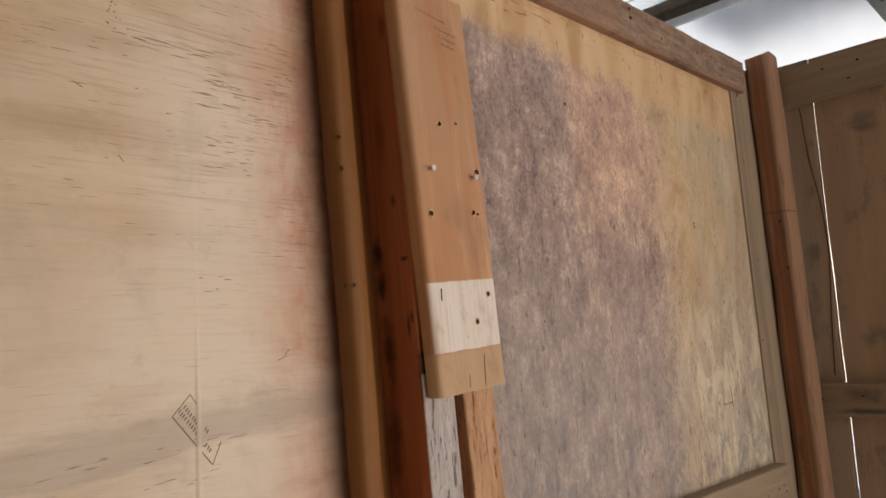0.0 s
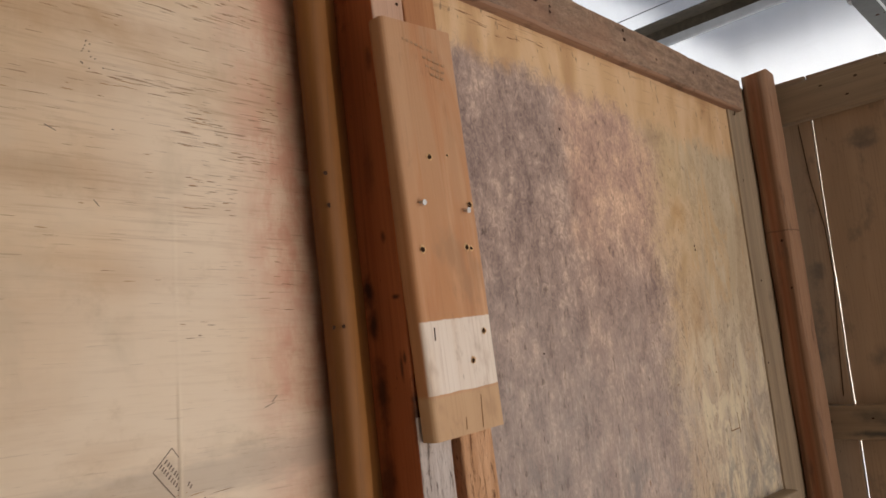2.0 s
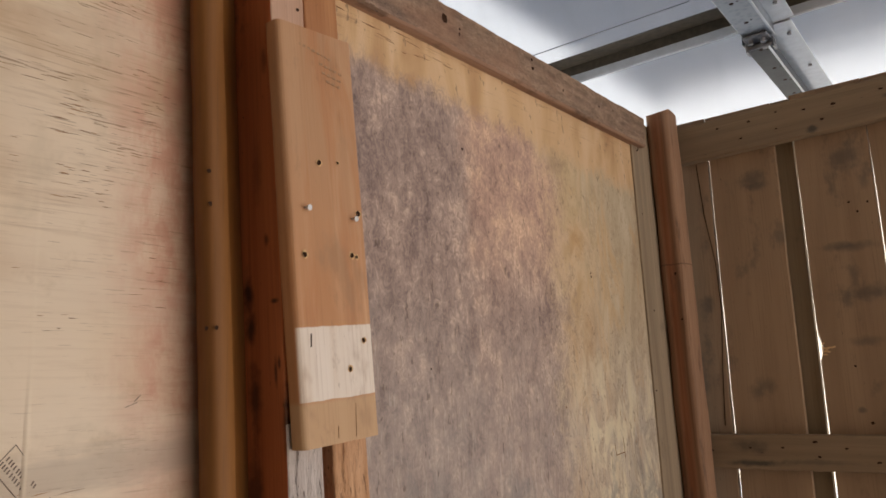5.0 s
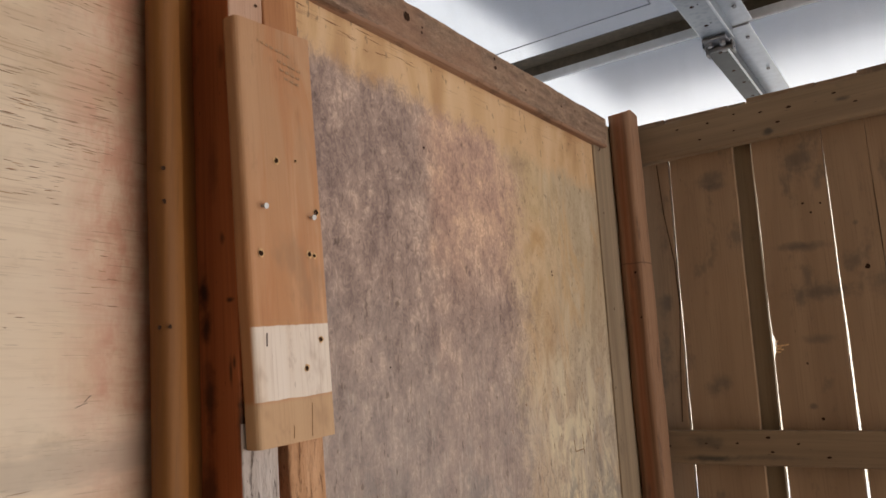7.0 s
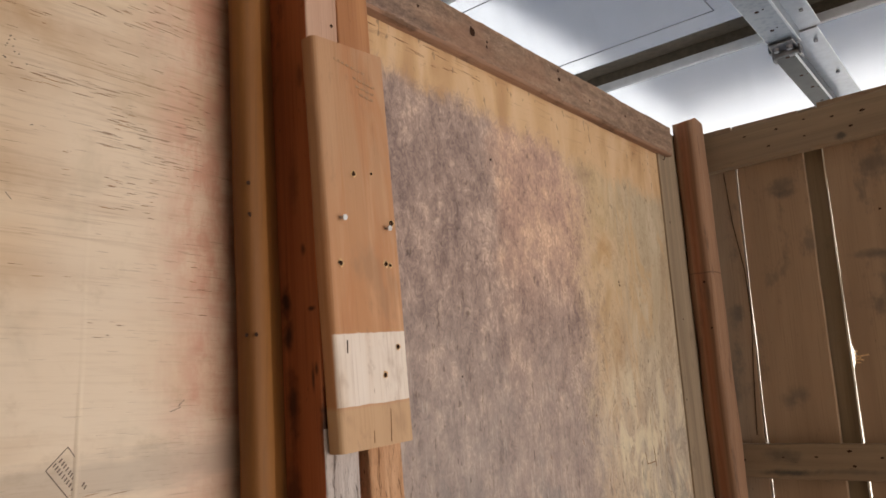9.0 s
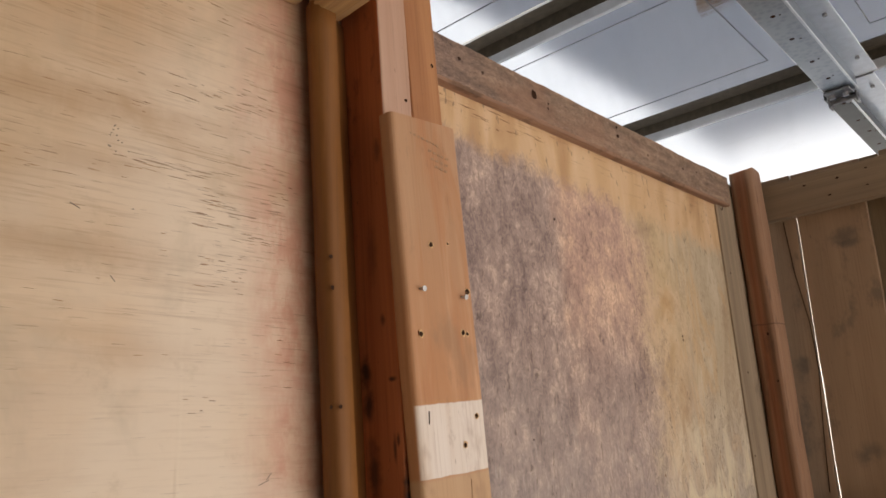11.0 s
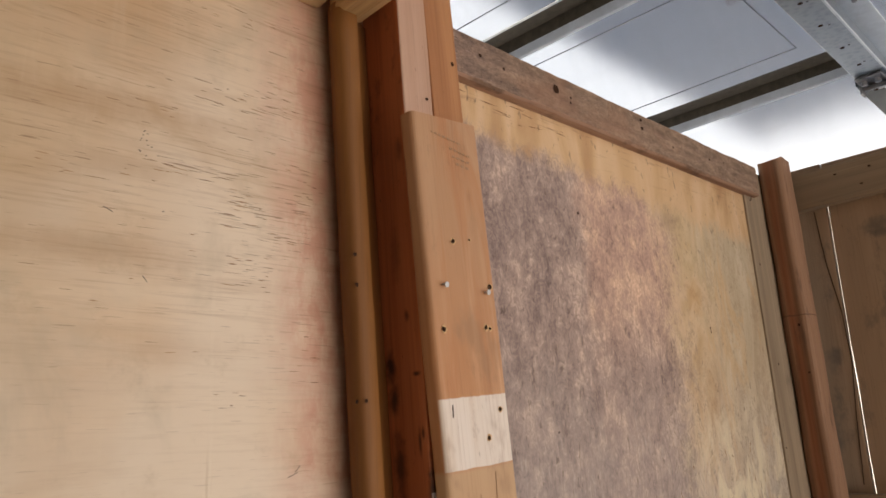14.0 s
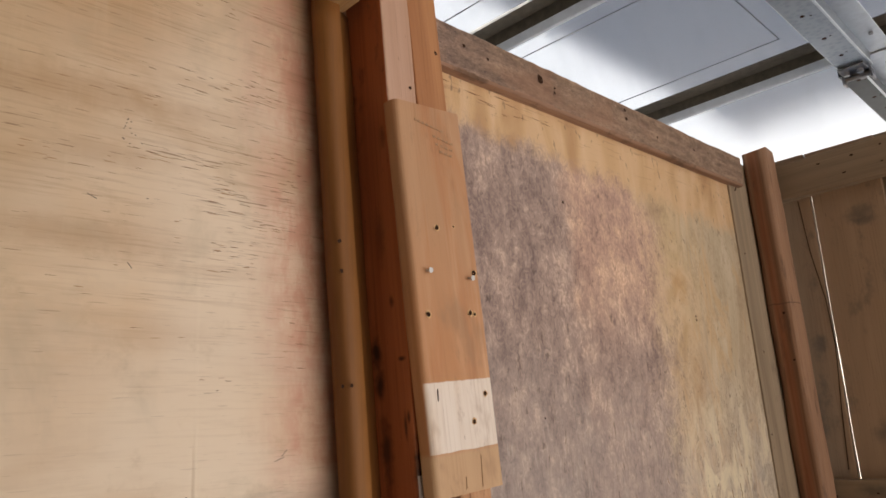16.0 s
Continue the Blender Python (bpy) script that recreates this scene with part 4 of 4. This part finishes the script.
for y, z, a, n in ((0.199, 1.7052, -25, 0.008), (0.2436, 1.7088, 10, 0.002), (0.359, 1.498, 20, 0.010), (0.366, 1.502, 45, 0.007), (0.231, 1.655, -50, 0.006)):
    stroke((y, z), (y + n * math.cos(radians(a)), z + n * math.sin(radians(a))), 0.0005, near, "scratch", M_INK)
rng = random.Random(8)
for i in range(14):
    y, z = 0.222 + rng.uniform(0, 0.016), 1.7616 + rng.uniform(-0.012, 0.012)
    stroke((y, z), (y + 0.0011, z + 0.0004), 0.0007, near, "pit", M_INK)
# checks opened along the grain: middle of each patch, its half width and half height, how many, slope of the grain
rng = random.Random(31)
for y, z, ry, rz, many, tilt in ((0.268, 1.746, 0.035, 0.005, 12, -1), (0.315, 1.820, 0.045, 0.014, 18, -2), (0.317, 1.728, 0.024, 0.014, 13, -1), (0.319, 1.667, 0.020, 0.016, 16, 0), (0.330, 1.704, 0.034, 0.007, 10, -1),
                                 (0.371, 1.755, 0.016, 0.026, 16, -1), (0.193, 1.733, 0.045, 0.008, 10, 0), (0.355, 1.838, 0.020, 0.012, 9, -2), (0.213, 1.794, 0.040, 0.008, 8, -1), (0.242, 1.908, 0.034, 0.006, 5, -2), (0.312, 1.905, 0.030, 0.010, 8, -3),
                                 (0.375, 1.598, 0.015, 0.022, 8, 0), (0.304, 1.560, 0.014, 0.008, 5, 0), (0.293, 1.440, 0.034, 0.004, 7, 6), (0.227, 1.435, 0.045, 0.005, 8, 7), (0.284, 1.415, 0.040, 0.004, 6, 5), (0.240, 1.640, 0.10, 0.06, 10, 0)):
    for i in range(many):
        n = rng.uniform(0.004, 0.017) * (1.3 if rng.random() < 0.25 else 0.8)
        a = radians(tilt + rng.uniform(-2.5, 2.5))
        yy, zz = min(y + rng.uniform(-ry, ry), 0.394) - n / 2, z + rng.uniform(-rz, rz)
        sliver((yy, zz), (yy + n * math.cos(a), zz + n * math.sin(a)), rng.uniform(0.00030, 0.00070), near, "grain_check", M_CHECK if rng.random() < 0.45 else M_CHECK_PALE, 0.00015)
far_wall = bpy.data.objects["wall_plywood_far"]
for i in range(13):
    y, z, n = rng.uniform(0.57, 0.80), rng.uniform(1.902, 1.928), rng.uniform(0.008, 0.035)
    sliver((y, z), (y + n, z - n * rng.uniform(-0.02, 0.06)), rng.uniform(0.0006, 0.0014), far_wall, "grain_check", M_CHECK, 0.0002)
for i in range(26):
    y, z, n = rng.uniform(0.86, 1.24), rng.uniform(1.27, 1.50), rng.uniform(0.004, 0.014)
    a = radians(90 + rng.uniform(-25, 25))
    sliver((y, z), (y + n * math.cos(a), z + n * math.sin(a)), rng.uniform(0.0006, 0.0016), far_wall, "scuff", M_CHECK if i % 3 else M_CHECK_PALE, 0.0002)
for a, b in (((1.160, 1.384), (1.190, 1.386)), ((1.160, 1.384), (1.157, 1.402)), ((1.190, 1.378), (1.187, 1.410))):
    stroke(a, b, 0.0014, far_wall, "scratch", M_CHECK, 0.0002)
part("knot", blob(0.0075, 77, 0.3), M_HOLE, far_wall, m=Matrix.Translation((PLY + 0.0045, 1.3375, 1.929)))
for y, z, r in ((0.80, 1.8045, 0.0022), (1.122, 1.670, 0.0022), (1.123, 1.664, 0.0022), (0.72, 1.523, 0.0016)):
    part("nail_hole", blob(r, int(y * 9999), 0.1), M_HOLE, far_wall, m=Matrix.Translation((PLY + 0.0006, y, z)))

# ---- raised sectional door overhead ----
ZD = 2.208
door = thing("sectional_door", "white steel sectional door raised overhead, with galvanised stiles", "garage door", at=(-0.36, 1.134, ZD))
door.matrix_basis = Matrix.Translation((-0.36, 1.134, ZD)) @ pose(0, 0, 0, 0, 0, 2.3)
home = Matrix.Translation((0.36, -1.134, -ZD))
X0, X1 = -1.9, 1.25
for i, (lip, fold, end) in enumerate(((0.435, 0.915, 1.012), (1.018, 1.455, 1.594), (1.600, 2.26, 2.36), (-0.148, 0.332, 0.429))):
    outline = [(lip, ZD + 0.042), (lip, ZD + 0.022), (lip, ZD + 0.003), (lip + 0.003, ZD), (lip + 0.012, ZD), (fold, ZD), (fold + 0.012, ZD + 0.004), (fold + 0.03, ZD + 0.016), (fold + 0.045, ZD + 0.034), (end, ZD + 0.042), (end, ZD + 0.05), (lip, ZD + 0.05)]
    section = part("door_section", prism(outline, "x", X0, X1), M_DOOR, door, m=home)
    section.data.materials.append(M_JOINT_SHADE)
    section.data.materials.append(M_LIP)
    for p in section.data.polygons:
        if p.center.z > ZD + 0.02 and p.normal.z < 0.5:
            p.material_index = 1
        elif p.normal.y < -0.7:
            p.material_index = 2
    for xa, xb in (((X0 + 0.15, -0.391), (-0.215, X1 - 0.15)) if i != 2 else ()):
        ya, yb = lip + 0.043, fold - 0.06
        for x0, x1, y0, y1 in ((xa, xb, ya, ya + 0.0016), (xa, xb, yb - 0.0016, yb), (xa, xa + 0.0016, ya, yb), (xb - 0.0016, xb, ya, yb)):
            # a thin grey strip stands in for each groove's dark shade
            part("pressed_line", box(x0, x1, y0, y1, ZD - 0.0008, ZD + 0.001), M_PRESS, section)
    # centre stile, a perforated channel
    s0, s1 = lip + 0.006, end - 0.004
    # the far section's stile takes the zinc with the dark reflection painted in
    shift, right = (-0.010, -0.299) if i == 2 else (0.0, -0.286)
    stile = part("stile", prism([(-0.344 + shift, s0), (right + shift, s0), (right + shift, s1), (-0.344 + shift, s1)], "z", ZD - 0.028, ZD - 0.0015, 0.0015), M_DARK_ZINC if i == 2 else M_ZINC, section)
    part("flange", box(right + shift - 0.002, -0.246 + shift, s0, s1, ZD - 0.003, ZD - 0.0005, 0.0006, 1), M_FLANGE, stile)
    # ridge of the channel, its edge highlight put in as paler metal
    part("fold", box(right + shift - 0.0035, right + shift + 0.0012, s0, s1, ZD - 0.0305, ZD - 0.0285, 0.0006, 1), M_FLANGE, stile)
    r = random.Random(40 + i)
    n = 0
    for y in np.arange(s0 + 0.06, s1 - 0.02, 0.105):
        for dx, rad in ((-0.319 + r.uniform(-0.002, 0.002), 0.0042), (-0.307, 0.0018)):
            hole = cyl(rad, 0.0006, 10)
            part("punched_hole", hole, M_HOLE, stile, m=pose(dx + shift, y + r.uniform(-0.012, 0.012), ZD - 0.0282))
        n += 1
        if n % 2:
            part("screw_head", cyl(0.0042, 0.004, 6), M_STEEL, stile, m=pose(-0.262 + shift, y, ZD - 0.0055))

for x, y in ((-0.318, 1.602), (-0.318, 1.020)):
    hinge = part("hinge", box(x - 0.026, x + 0.022, y - 0.042, y + 0.030, ZD - 0.0335, ZD - 0.0292, 0.001, 1), M_STEEL, door, "galvanised hinge with bolts and pin", m=home)
    part("pin", cyl(0.006, 0.058, 14), M_STEEL, hinge, m=pose(x, y + 0.004, ZD - 0.0385, 0, 90, 0))
    for dx in (-0.026, 0.026):
        part("ear", box(x + dx - 0.002, x + dx + 0.002, y - 0.008, y + 0.018, ZD - 0.052, ZD - 0.030, 0.001, 1), M_STEEL, hinge)
    for dx, dy in ((-0.015, -0.019), (0.010, -0.017), (0.006, 0.018)):
        part("bolt", cyl(0.0065, 0.009, 6), M_STEEL, hinge, m=pose(x + dx, y + dy, ZD - 0.0365))
